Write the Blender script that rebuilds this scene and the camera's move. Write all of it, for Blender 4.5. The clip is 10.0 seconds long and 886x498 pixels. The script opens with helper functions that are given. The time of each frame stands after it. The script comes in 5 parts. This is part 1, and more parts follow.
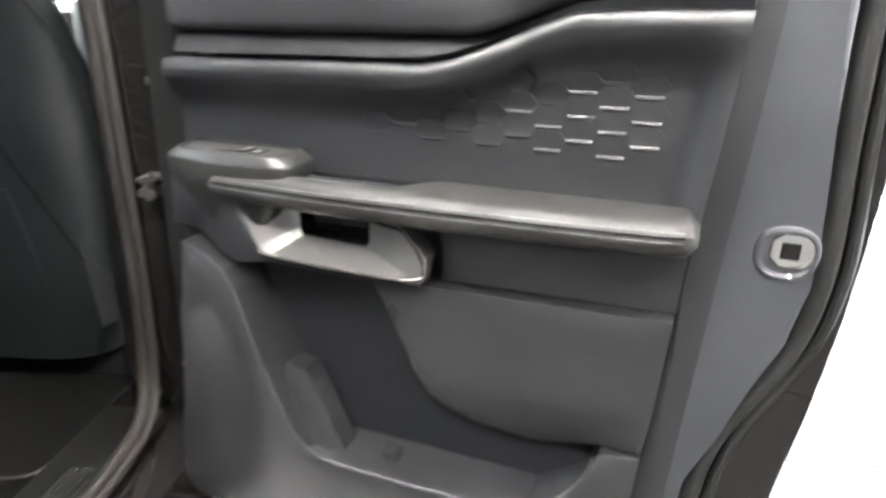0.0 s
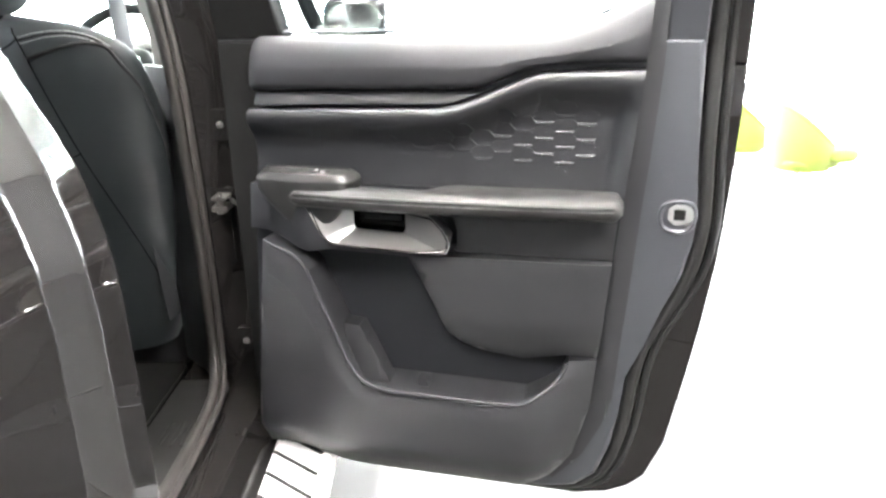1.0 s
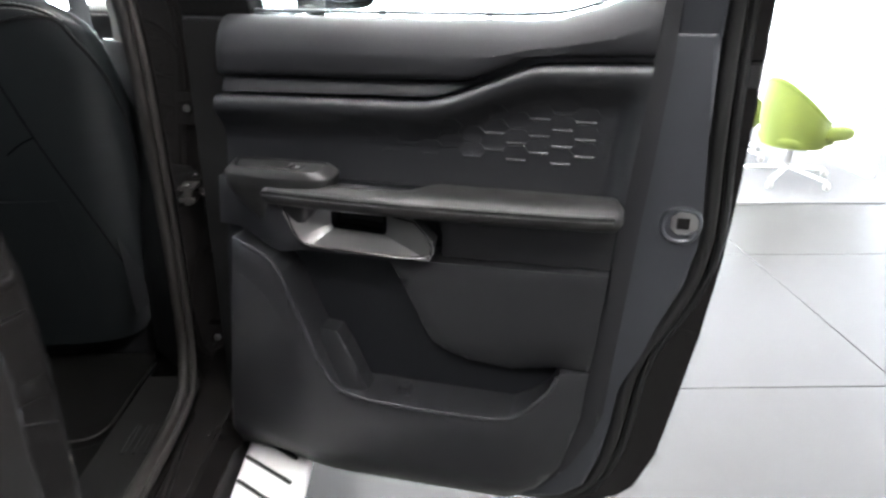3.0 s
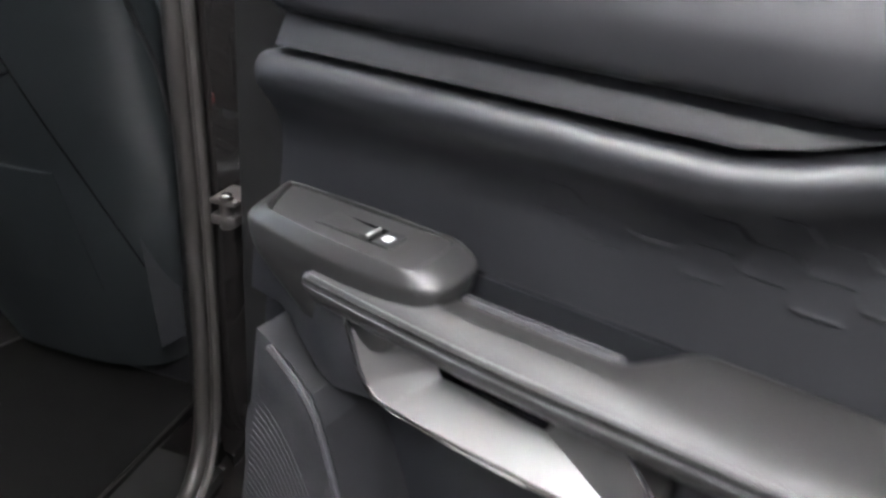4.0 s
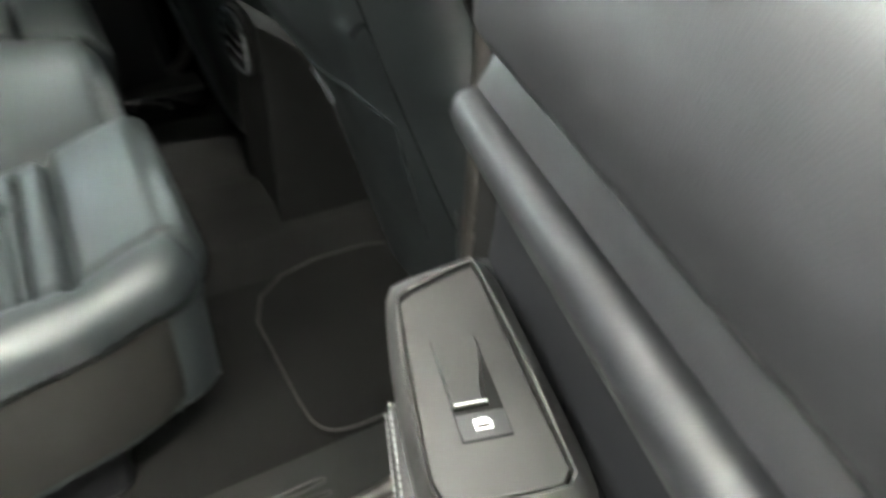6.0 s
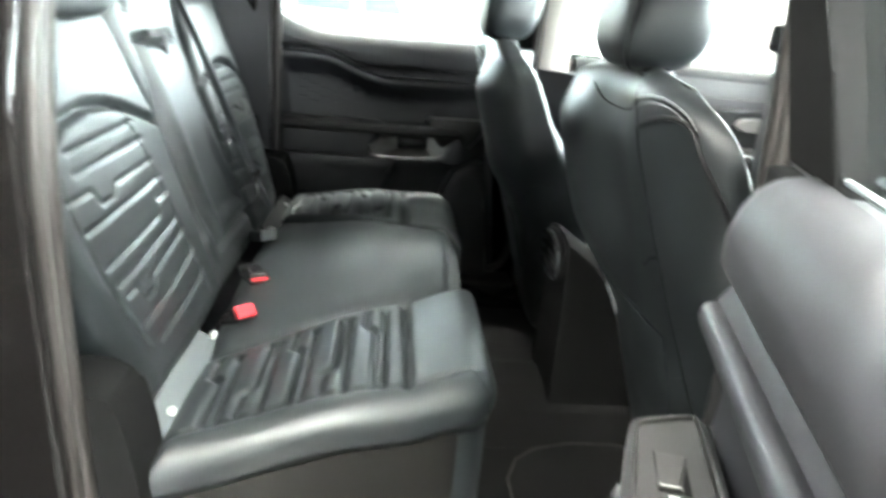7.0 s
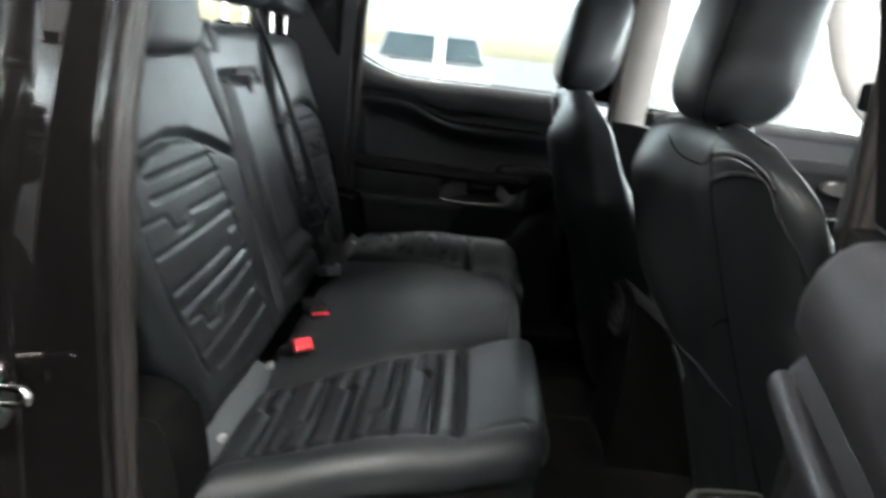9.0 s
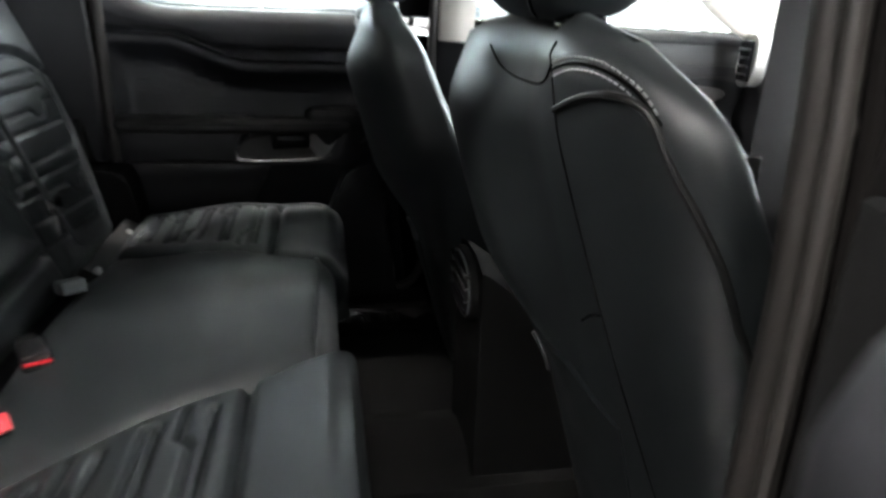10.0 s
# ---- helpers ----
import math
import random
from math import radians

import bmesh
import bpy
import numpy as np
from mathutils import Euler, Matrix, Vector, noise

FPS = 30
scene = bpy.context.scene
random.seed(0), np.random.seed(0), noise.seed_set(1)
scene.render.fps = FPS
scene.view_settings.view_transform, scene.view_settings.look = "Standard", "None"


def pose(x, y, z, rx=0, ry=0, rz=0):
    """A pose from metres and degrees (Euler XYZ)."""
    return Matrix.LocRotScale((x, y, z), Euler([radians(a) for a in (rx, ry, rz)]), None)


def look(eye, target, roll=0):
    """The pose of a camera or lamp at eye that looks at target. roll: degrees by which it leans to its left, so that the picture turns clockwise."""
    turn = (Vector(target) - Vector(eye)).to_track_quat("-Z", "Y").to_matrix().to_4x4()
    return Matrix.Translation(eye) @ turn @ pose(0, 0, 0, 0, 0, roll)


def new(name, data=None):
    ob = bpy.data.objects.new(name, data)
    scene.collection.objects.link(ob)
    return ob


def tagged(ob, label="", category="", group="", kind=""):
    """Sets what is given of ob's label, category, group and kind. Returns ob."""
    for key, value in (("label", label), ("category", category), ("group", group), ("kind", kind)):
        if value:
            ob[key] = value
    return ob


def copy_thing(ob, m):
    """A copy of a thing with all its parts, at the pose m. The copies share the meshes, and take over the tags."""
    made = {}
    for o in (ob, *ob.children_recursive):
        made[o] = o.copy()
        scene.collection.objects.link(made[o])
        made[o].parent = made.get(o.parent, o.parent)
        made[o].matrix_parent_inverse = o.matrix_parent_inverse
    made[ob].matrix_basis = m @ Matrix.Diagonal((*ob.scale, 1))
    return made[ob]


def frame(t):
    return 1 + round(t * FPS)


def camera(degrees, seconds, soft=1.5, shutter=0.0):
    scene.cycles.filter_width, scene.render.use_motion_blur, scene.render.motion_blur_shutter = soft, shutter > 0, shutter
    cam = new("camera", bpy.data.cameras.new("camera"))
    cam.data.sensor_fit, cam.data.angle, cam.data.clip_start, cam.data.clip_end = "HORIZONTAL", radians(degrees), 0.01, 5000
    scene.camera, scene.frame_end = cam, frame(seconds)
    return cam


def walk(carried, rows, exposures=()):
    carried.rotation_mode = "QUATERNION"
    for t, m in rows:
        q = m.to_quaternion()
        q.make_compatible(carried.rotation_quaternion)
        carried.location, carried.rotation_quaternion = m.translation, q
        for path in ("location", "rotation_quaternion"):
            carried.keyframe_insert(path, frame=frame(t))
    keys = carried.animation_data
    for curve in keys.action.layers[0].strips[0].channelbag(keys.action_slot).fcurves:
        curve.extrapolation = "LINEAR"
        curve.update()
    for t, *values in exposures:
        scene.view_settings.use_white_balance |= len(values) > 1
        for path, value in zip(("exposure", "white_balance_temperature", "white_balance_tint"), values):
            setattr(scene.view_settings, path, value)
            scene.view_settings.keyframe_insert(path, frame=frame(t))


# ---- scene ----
EXPOSURES = [(0.0, 3.15, 6500, 11), (0.5, 3.68, 6500, 12), (1.0, 3.25, 6500, 12), (1.5, 2.25, 6500, 12), (2.0, 1.72, 6500, 12), (3.3, 1.55, 6150, 13), (3.6, 1.85, 6100, 14), (4.0, 2.56, 6150, 14), (4.6, 2.65, 6800, 14), (5.0, 3.15, 6950, 13), (5.2, 3.15, 6950, 13), (6.3, 3.2, 6550, 0), (6.8, 3.15, 6500, 3), (7.1, 3.28, 6500, 6), (7.5, 3.03, 6500, 9), (8.0, 2.28, 6500, 11), (8.5, 1.88, 6500, 12), (9.0, 1.35, 6500, 12), (9.2, 1.2, 6500, 12), (9.5, 1.3, 6500, 12), (10.0, 1.72, 6500, 12)]
cam = camera(67.06, 10.0, soft=2.6, shutter=0.5)
walk(cam, [
    (0, look((1.329, -0.971, 1.198), (1.2467, -0.0343, 0.8574), 1.02)),
    (0.5, look((1.253, -1.207, 1.232), (1.1696, -0.2700, 0.8912), 0.01)),
    (1, look((1.225, -1.352, 1.277), (1.2358, -0.4058, 0.9544), -1.00)),
    (1.5, look((1.223, -1.407, 1.287), (1.2221, -0.4531, 0.9862), -0.56)),
    (1.8, look((1.225, -1.416, 1.289), (1.2238, -0.4618, 0.9879), -0.32)),
    (2, look((1.226, -1.417, 1.289), (1.2249, -0.4622, 0.9901), -0.14)),
    (2.2, look((1.227, -1.414, 1.290), (1.2312, -0.4585, 0.9946), 0.53)),
    (3.3, look((1.238, -1.052, 1.317), (1.2694, -0.1333, 0.9244), 0.24)),
    (3.5, look((1.241, -0.886, 1.249), (1.1755, 0.0536, 0.9127), 5.89)),
    (3.9, look((1.193, -0.655, 1.246), (1.0069, 0.2317, 0.8220), 5.50)),
    (4, look((1.165, -0.597, 1.247), (0.9655, 0.2723, 0.7946), 6.67)),
    (4.2, look((1.126, -0.496, 1.234), (0.8829, 0.3189, 0.7078), 5.60)),
    (4.5, look((1.083, -0.392, 1.204), (0.8184, 0.3623, 0.6031), 8.53)),
    (5, look((1.081, -0.300, 1.187), (0.7381, 0.3495, 0.5082), 11.42)),
    (5.2, look((1.088, -0.289, 1.187), (0.7303, 0.3290, 0.4870), 11.30)),
    (6.3, look((1.276, -0.335, 1.341), (0.4977, 0.0015, 0.8103), 2.99)),
    (6.5, look((1.346, -0.368, 1.359), (0.5171, -0.0703, 0.8854), 4.01)),
    (6.8, look((1.409, -0.399, 1.359), (0.4973, -0.2373, 0.9820), 3.91)),
    (7, look((1.423, -0.405, 1.363), (0.4875, -0.3200, 1.0218), 4.78)),
    (7.5, look((1.432, -0.413, 1.368), (0.4713, -0.4646, 1.0972), 6.00)),
    (8, look((1.436, -0.412, 1.366), (0.4714, -0.5078, 1.1188), 6.23)),
    (8.3, look((1.437, -0.412, 1.366), (0.4732, -0.5168, 1.1202), 6.22)),
    (8.5, look((1.436, -0.410, 1.364), (0.4725, -0.5182, 1.1197), 6.20)),
    (9, look((1.414, -0.393, 1.357), (0.4551, -0.4143, 1.0724), 6.44)),
    (9.2, look((1.378, -0.378, 1.343), (0.4270, -0.3335, 1.0370), 5.20)),
    (9.5, look((1.283, -0.331, 1.336), (0.3341, -0.2079, 1.0453), 1.64)),
    (10, look((1.043, -0.255, 1.315), (0.1253, -0.0833, 0.9568), 2.14)),
], exposures=EXPOSURES)

# ---- world, sun and lamps ----
world = bpy.data.worlds.new("world")
scene.world = world
world.use_nodes = True
wt = world.node_tree
sky = wt.nodes.new("ShaderNodeTexSky")
sky.sky_type = "NISHITA"
sky.sun_disc = False
sky.sun_elevation, sky.sun_rotation = radians(52), radians(215)
wt.links.new(sky.outputs["Color"], wt.nodes["Background"].inputs["Color"])
wt.nodes["Background"].inputs["Strength"].default_value = 0.15
sun = new("sun", bpy.data.lights.new("sun", "SUN"))
sun.data.energy, sun.data.angle, sun.data.color = 4.0, radians(0.5), (1.0, 0.95, 0.88)
sun.matrix_world = look((0, 0, 0), (math.sin(radians(215)) * -0.62, math.cos(radians(215)) * -0.62, -0.79))



def window_lamp(name, m, w, h, power):
    lamp = new(name, bpy.data.lights.new(name, "AREA"))
    lamp.data.shape, lamp.data.size, lamp.data.size_y, lamp.data.energy, lamp.data.color = "RECTANGLE", w, h, power, (0.93, 0.97, 1.0)
    lamp.matrix_world = m


# daylight in the openings of the glazed walls
window_lamp("daylight_north", look((1.8, 9.25, 2.0), (1.8, 0, 1.6)), 14.2, 3.4, 1700)
window_lamp("daylight_east", look((9.35, 5.5, 2.0), (0, 5.5, 1.6)), 6.8, 3.4, 560)
window_lamp("daylight_west", look((-5.62, 2.6, 2.8), (0, 1.0, 1.2)), 12.4, 1.8, 330)


# ---- materials ----
def material(name, colour, rough=0.5, metal=0.0, coat=0.0, grain=0.0, size=400.0, bump=0.15, stain=0.12, ior=1.5, vor=False, spec=0.5):
    """A Principled surface with two scales of variation: fine grain in the relief and broad wear in tone and gloss."""
    m = bpy.data.materials.new(name)
    m.use_nodes = True
    nt, b = m.node_tree, m.node_tree.nodes["Principled BSDF"]
    co = nt.nodes.new("ShaderNodeTexCoord")
    broad = nt.nodes.new("ShaderNodeTexNoise")
    broad.inputs["Scale"].default_value, broad.inputs["Detail"].default_value = 7.0, 6.0
    nt.links.new(co.outputs["Object"], broad.inputs["Vector"])
    ramp = nt.nodes.new("ShaderNodeMapRange")
    ramp.inputs["From Min"].default_value, ramp.inputs["From Max"].default_value = 0.3, 0.7
    ramp.inputs["To Min"].default_value, ramp.inputs["To Max"].default_value = 1 - stain, 1 + stain
    nt.links.new(broad.outputs["Fac"], ramp.inputs["Value"])
    mix = nt.nodes.new("ShaderNodeMix")
    mix.data_type, mix.blend_type = "RGBA", "MULTIPLY"
    mix.inputs["Factor"].default_value = 1.0
    mix.inputs[6].default_value = (*colour, 1)
    nt.links.new(ramp.outputs["Result"], mix.inputs[7])
    nt.links.new(mix.outputs[2], b.inputs["Base Color"])
    rr = nt.nodes.new("ShaderNodeMapRange")
    rr.inputs["From Min"].default_value, rr.inputs["From Max"].default_value = 0.3, 0.7
    rr.inputs["To Min"].default_value, rr.inputs["To Max"].default_value = rough * (1 - stain), min(1.0, rough * (1 + stain))
    nt.links.new(broad.outputs["Fac"], rr.inputs["Value"])
    nt.links.new(rr.outputs["Result"], b.inputs["Roughness"])
    b.inputs["Metallic"].default_value, b.inputs["IOR"].default_value = metal, ior
    b.inputs["Specular IOR Level"].default_value = spec
    b.inputs["Coat Weight"].default_value, b.inputs["Coat Roughness"].default_value = coat, 0.02
    if grain:
        fine = nt.nodes.new("ShaderNodeTexVoronoi" if vor else "ShaderNodeTexNoise")
        fine.inputs["Scale"].default_value = size
        nt.links.new(co.outputs["Object"], fine.inputs["Vector"])
        bp = nt.nodes.new("ShaderNodeBump")
        bp.inputs["Strength"].default_value, bp.inputs["Distance"].default_value = bump, grain
        nt.links.new(fine.outputs["Distance" if vor else "Fac"], bp.inputs["Height"])
        nt.links.new(bp.outputs["Normal"], b.inputs["Normal"])
    return m


def glass(name, tint, rough=0.0):
    m = bpy.data.materials.new(name)
    m.use_nodes = True
    b = m.node_tree.nodes["Principled BSDF"]
    b.inputs["Base Color"].default_value = (*tint, 1)
    b.inputs["Transmission Weight"].default_value, b.inputs["Roughness"].default_value, b.inputs["IOR"].default_value = 1.0, rough, 1.45
    return m


def glowing(name, colour, strength):
    m = bpy.data.materials.new(name)
    m.use_nodes = True
    b = m.node_tree.nodes["Principled BSDF"]
    b.inputs["Base Color"].default_value = (*colour, 1)
    b.inputs["Emission Color"].default_value, b.inputs["Emission Strength"].default_value = (*colour, 1), strength
    return m


PLASTIC = material("grained_plastic", (0.0115, 0.0117, 0.0130), 0.43, spec=0.45, grain=0.0005, size=900, bump=0.35, vor=True)
PLASTIC_LIGHT = material("grey_grained_plastic", (0.0138, 0.0140, 0.0160), 0.54, spec=0.30, grain=0.0003, size=900, bump=0.18, vor=True)
SOFT = material("soft_touch_trim", (0.0082, 0.0086, 0.0104), 0.50, spec=0.52, grain=0.0002, size=1100, bump=0.3, vor=True)
SATIN_BLACK = material("satin_black_plastic", (0.0135, 0.0133, 0.0132), 0.40, spec=0.6, grain=0.0002, size=1500, bump=0.2)
GLOSS_BLACK = material("gloss_black_plastic", (0.015, 0.015, 0.016), 0.15)
LEATHER = material("black_leather", (0.0128, 0.0156, 0.0168), 0.43, spec=0.56, grain=0.0005, size=560, bump=0.20, vor=True, stain=0.10)
ARM_LEATHER = material("charcoal_leather", (0.0112, 0.0108, 0.0107), 0.50, spec=0.34, grain=0.0006, size=520, bump=0.28, vor=True, stain=0.10)
SCUFF = material("dark_ribbed_plastic", (0.0095, 0.0092, 0.0088), 0.5, spec=0.28, grain=0.0003, size=900, bump=0.25, vor=True)
SIDE_PANEL = material("brown_black_panel", (0.0105, 0.0100, 0.0090), 0.55, spec=0.25, grain=0.0004, size=800, bump=0.25, vor=True)
LEATHER_DARK = material("dark_leather_backing", (0.011, 0.011, 0.011), 0.42, spec=0.3, grain=0.0006, size=480, bump=0.3, vor=True)
# darker than PLASTIC; for the rear doors' base trim and front lower panels
POCKET = material("near_black_door_plastic", (0.0055, 0.006, 0.0075), 0.6, spec=0.25, grain=0.0004, size=900, bump=0.3, vor=True)
THREAD_DARK = material("dark_grey_thread", (0.085, 0.088, 0.09), 0.8, stain=0.2)
CONSOLE = material("matt_black_plastic", (0.0072, 0.0072, 0.0072), 0.92, spec=0.03, grain=0.0004, size=900, bump=0.3, vor=True)
THREAD = material("grey_thread", (0.33, 0.34, 0.34), 0.8, stain=0.2)
# near-black: crease shade put into the colour of the seam tubes
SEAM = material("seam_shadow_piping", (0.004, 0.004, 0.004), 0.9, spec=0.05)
PAINT = material("dark_grey_metallic_paint", (0.0060, 0.0055, 0.0053), 0.55, metal=0.0, coat=1.0, spec=0.0, stain=0.03)
PAINT_IN = material("grey_door_shut_paint", (0.028, 0.030, 0.035), 0.42, metal=0.15, coat=0.3, stain=0.06)
SEAL = material("brown_black_seal_rubber", (0.019, 0.0172, 0.016), 0.44, spec=0.4, stain=0.2)
RUBBER = material("black_rubber", (0.012, 0.012, 0.012), 0.45, spec=0.3, stain=0.2)
CARPET = material("black_carpet", (0.0105, 0.0102, 0.0100), 0.95, spec=0.05, grain=0.004, size=700, bump=0.9, stain=0.25)
SILVER = material("satin_silver_plastic", (0.155, 0.152, 0.149), 0.36, metal=0.75, spec=0.4, stain=0.04)
CHROME = material("chrome", (0.75, 0.74, 0.72), 0.10, metal=1.0, stain=0.05)
STEEL = material("zinc_steel", (0.52, 0.52, 0.51), 0.28, metal=1.0, stain=0.2)
HEADLINER = material("pale_grey_headliner", (0.50, 0.49, 0.46), 0.9, grain=0.001, size=900, bump=0.3)
PILLAR_TRIM = material("pale_pillar_trim", (0.50, 0.47, 0.43), 0.6, grain=0.0004, size=900, bump=0.2)
RED = material("red_plastic", (0.62, 0.02, 0.03), 0.35)
DARK_BELT = material("dark_webbing", (0.016, 0.017, 0.019), 0.6, grain=0.001, size=900, bump=0.5)
BELT = material("black_webbing", (0.06, 0.065, 0.07), 0.6, grain=0.001, size=900, bump=0.5)
WHITE_MARK = material("white_print", (0.85, 0.85, 0.85), 0.5)
GREEN_PAINT = material("green_marker_paint", (0.04, 0.35, 0.22), 0.5)
FELT = material("grey_felt", (0.07, 0.08, 0.083), 0.6, grain=0.001, size=600, bump=0.3)
TILE = material("pale_polished_tile", (0.036, 0.0357, 0.035), 0.46, stain=0.02, spec=0.14)
SLAB = material("grey_carpet_tile", (0.09, 0.092, 0.095), 0.9, grain=0.003, size=300, bump=0.6)
WALL = material("white_wall_paint", (0.82, 0.82, 0.81), 0.7, grain=0.0006, size=220, bump=0.2, stain=0.03)
SILVER_TIP = material("pale_metal_tip", (0.45, 0.45, 0.44), 0.45, metal=0.4)
CEILING = material("grey_brown_ceiling", (0.42, 0.395, 0.37), 0.8, stain=0.06)
GROUT = material("dark_grout", (0.05, 0.05, 0.05), 0.8)
GREY_WALL = material("grey_wall_paint", (0.15, 0.147, 0.148), 0.7, stain=0.04)
WHITE_METAL = material("white_enamel", (0.80, 0.80, 0.80), 0.3, stain=0.04)
GREEN_FABRIC = material("lime_green_fabric", (0.13, 0.17, 0.025), 0.8, grain=0.002, size=500, bump=0.4)
GREY_PLASTIC = material("grey_shell_plastic", (0.45, 0.45, 0.43), 0.5)
CONCRETE = material("pale_concrete", (0.42, 0.41, 0.39), 0.9, grain=0.004, size=60, bump=0.4)
ALU = material("step_aluminium", (0.80, 0.80, 0.80), 0.35, metal=0.25)
GLASS = glass("clear_glass", (0.96, 0.98, 0.97))
TINTED = glass("tinted_glass", (0.70, 0.77, 0.75))
DARK_GLASS = material("dark_car_glass", (0.09, 0.12, 0.125), 0.06)
WHITE_CAR = material("white_car_paint", (0.62, 0.62, 0.62), 0.25, coat=1.0)
LAMP = glowing("lit_lamp", (1.0, 0.97, 0.92), 155.0)


# ---- mesh helpers ----
def finish(bm, angle=38, smooth=True):
    bmesh.ops.remove_doubles(bm, verts=bm.verts, dist=1e-5)
    bmesh.ops.recalc_face_normals(bm, faces=bm.faces)
    for f in bm.faces:
        f.smooth = smooth
    lim = radians(angle)
    for e in bm.edges:
        if len(e.link_faces) == 2 and e.calc_face_angle(0.0) > lim:
            e.smooth = False


PIECES = ("tile", "embossed_hexagon", "grip_strip", "vent_slat")


def part(name, bm, mat, parent=None, label="", angle=38):
    """Links a bmesh as one mesh object, under a thing or under a part."""
    finish(bm, angle)
    me = bpy.data.meshes.new(name)
    bm.to_mesh(me)
    bm.free()
    me.materials.append(mat)
    ob = new(name, me)
    if parent is not None:
        ob.parent = parent
    if name not in PIECES:
        even = ob.modifiers.new("even_normals", "WEIGHTED_NORMAL")
        even.keep_sharp, even.weight = True, 60
    return tagged(ob, label=label)


def thing(name, label, category, m=None, group="", kind=""):
    ob = new(name)
    ob.empty_display_size = 0.05
    if m is not None:
        ob.matrix_world = m
    return tagged(ob, label, category, group, kind)


def solid(name, bm, mat, label, category, group="", kind="", angle=38):
    return tagged(part(name, bm, mat, None, label, angle), label, category, group, kind)


def curve(pts):
    """A function through pairs (x, y), straight between them."""
    xs, ys = [p[0] for p in pts], [p[1] for p in pts]
    return lambda x: float(np.interp(x, xs, ys))


def ease(x, a, b):
    x = min(1.0, max(0.0, (x - a) / (b - a)))
    return x * x * (3 - 2 * x)


def rounded(pts, steps=4, closed=True):
    """Chaikin rounding of an outline."""
    for _ in range(steps):
        out = []
        n = len(pts)
        for i in range(n if closed else n - 1):
            a, b = Vector(pts[i]), Vector(pts[(i + 1) % n])
            out += [a * 0.75 + b * 0.25, a * 0.25 + b * 0.75]
        pts = out if closed else [Vector(pts[0])] + out + [Vector(pts[-1])]
    return [tuple(p) for p in pts]


def softened(ring, r, n=3):
    """A closed outline with each corner rounded by a short arc, the same number of points for each."""
    out = []
    for i, p in enumerate(ring):
        p, a, b = Vector(p), Vector(ring[i - 1]), Vector(ring[(i + 1) % len(ring)])
        q0 = p + (a - p) * min(0.45, r / max((a - p).length, 1e-6))
        q1 = p + (b - p) * min(0.45, r / max((b - p).length, 1e-6))
        for k in range(n + 1):
            t = k / n
            out.append(tuple(q0 * (1 - t) ** 2 + p * 2 * t * (1 - t) + q1 * t * t))
    return out


def loft(rings, bm=None, caps=True, ring_closed=True):
    bm = bm or bmesh.new()
    vs = [[bm.verts.new(p) for p in r] for r in rings]
    n = len(vs[0])
    for a, b in zip(vs, vs[1:]):
        for i in range(n if ring_closed else n - 1):
            j = (i + 1) % n
            bm.faces.new((a[i], a[j], b[j], b[i]))
    if caps:
        bm.faces.new(vs[0][::-1])
        bm.faces.new(vs[-1])
    return bm


def box(lo, hi, r=0.0, seg=2, bm=None, m=None):
    bm = bm or bmesh.new()
    c = [(a + b) / 2 for a, b in zip(lo, hi)]
    s = [abs(b - a) for a, b in zip(lo, hi)]
    mat = Matrix.Translation(c) @ Matrix.Diagonal((*s, 1))
    made = bmesh.ops.create_cube(bm, size=1, matrix=(m @ mat) if m is not None else mat)
    if r:
        edges = list({e for v in made["verts"] for e in v.link_edges})
        bmesh.ops.bevel(bm, geom=edges, offset=r, segments=seg, affect="EDGES", profile=0.5)
    return bm


def tube(pts, r, n=8, closed=False, bm=None, flat=1.0, up=None):
    """A round rod along a line; flat squeezes it along its second axis."""
    pts = [Vector(p) for p in pts]
    rings = []
    side = None
    for i, p in enumerate(pts):
        a = pts[i - 1] if i or closed else p
        b = pts[(i + 1) % len(pts)] if i + 1 < len(pts) or closed else p
        t = (b - a).normalized()
        if up is not None:
            side = t.cross(Vector(up)).normalized()
        elif side is None:
            side = t.cross(Vector((0.31, 0.17, 0.94))).normalized()
        else:
            side = (side - t * side.dot(t)).normalized()
        v = t.cross(side)
        rings.append([p + (side * math.cos(k * math.tau / n) + v * math.sin(k * math.tau / n) * flat) * r for k in range(n)])
    if closed:
        rings.append(rings[0])
    return loft(rings, bm, caps=not closed)


def prism(outline, place, w0, w1, r=0.0, seg=2, bm=None):
    """An outline in (a, b), thickened from w0 to w1; place maps (a, w, b) into space. r rounds the w1 rim."""
    own = bmesh.new()
    lo = [own.verts.new(place(a, w0, b)) for a, b in outline]
    hi = [own.verts.new(place(a, w1, b)) for a, b in outline]
    n = len(lo)
    top = own.faces.new(hi)
    own.faces.new(lo[::-1])
    for i in range(n):
        own.faces.new((lo[i], lo[(i + 1) % n], hi[(i + 1) % n], hi[i]))
    if r:
        bmesh.ops.bevel(own, geom=list(top.edges), offset=r, segments=seg, affect="EDGES", profile=0.5)
    if bm is None:
        return own
    me = bpy.data.meshes.new("joining")
    own.to_mesh(me)
    own.free()
    bm.from_mesh(me)
    bpy.data.meshes.remove(me)
    return bm


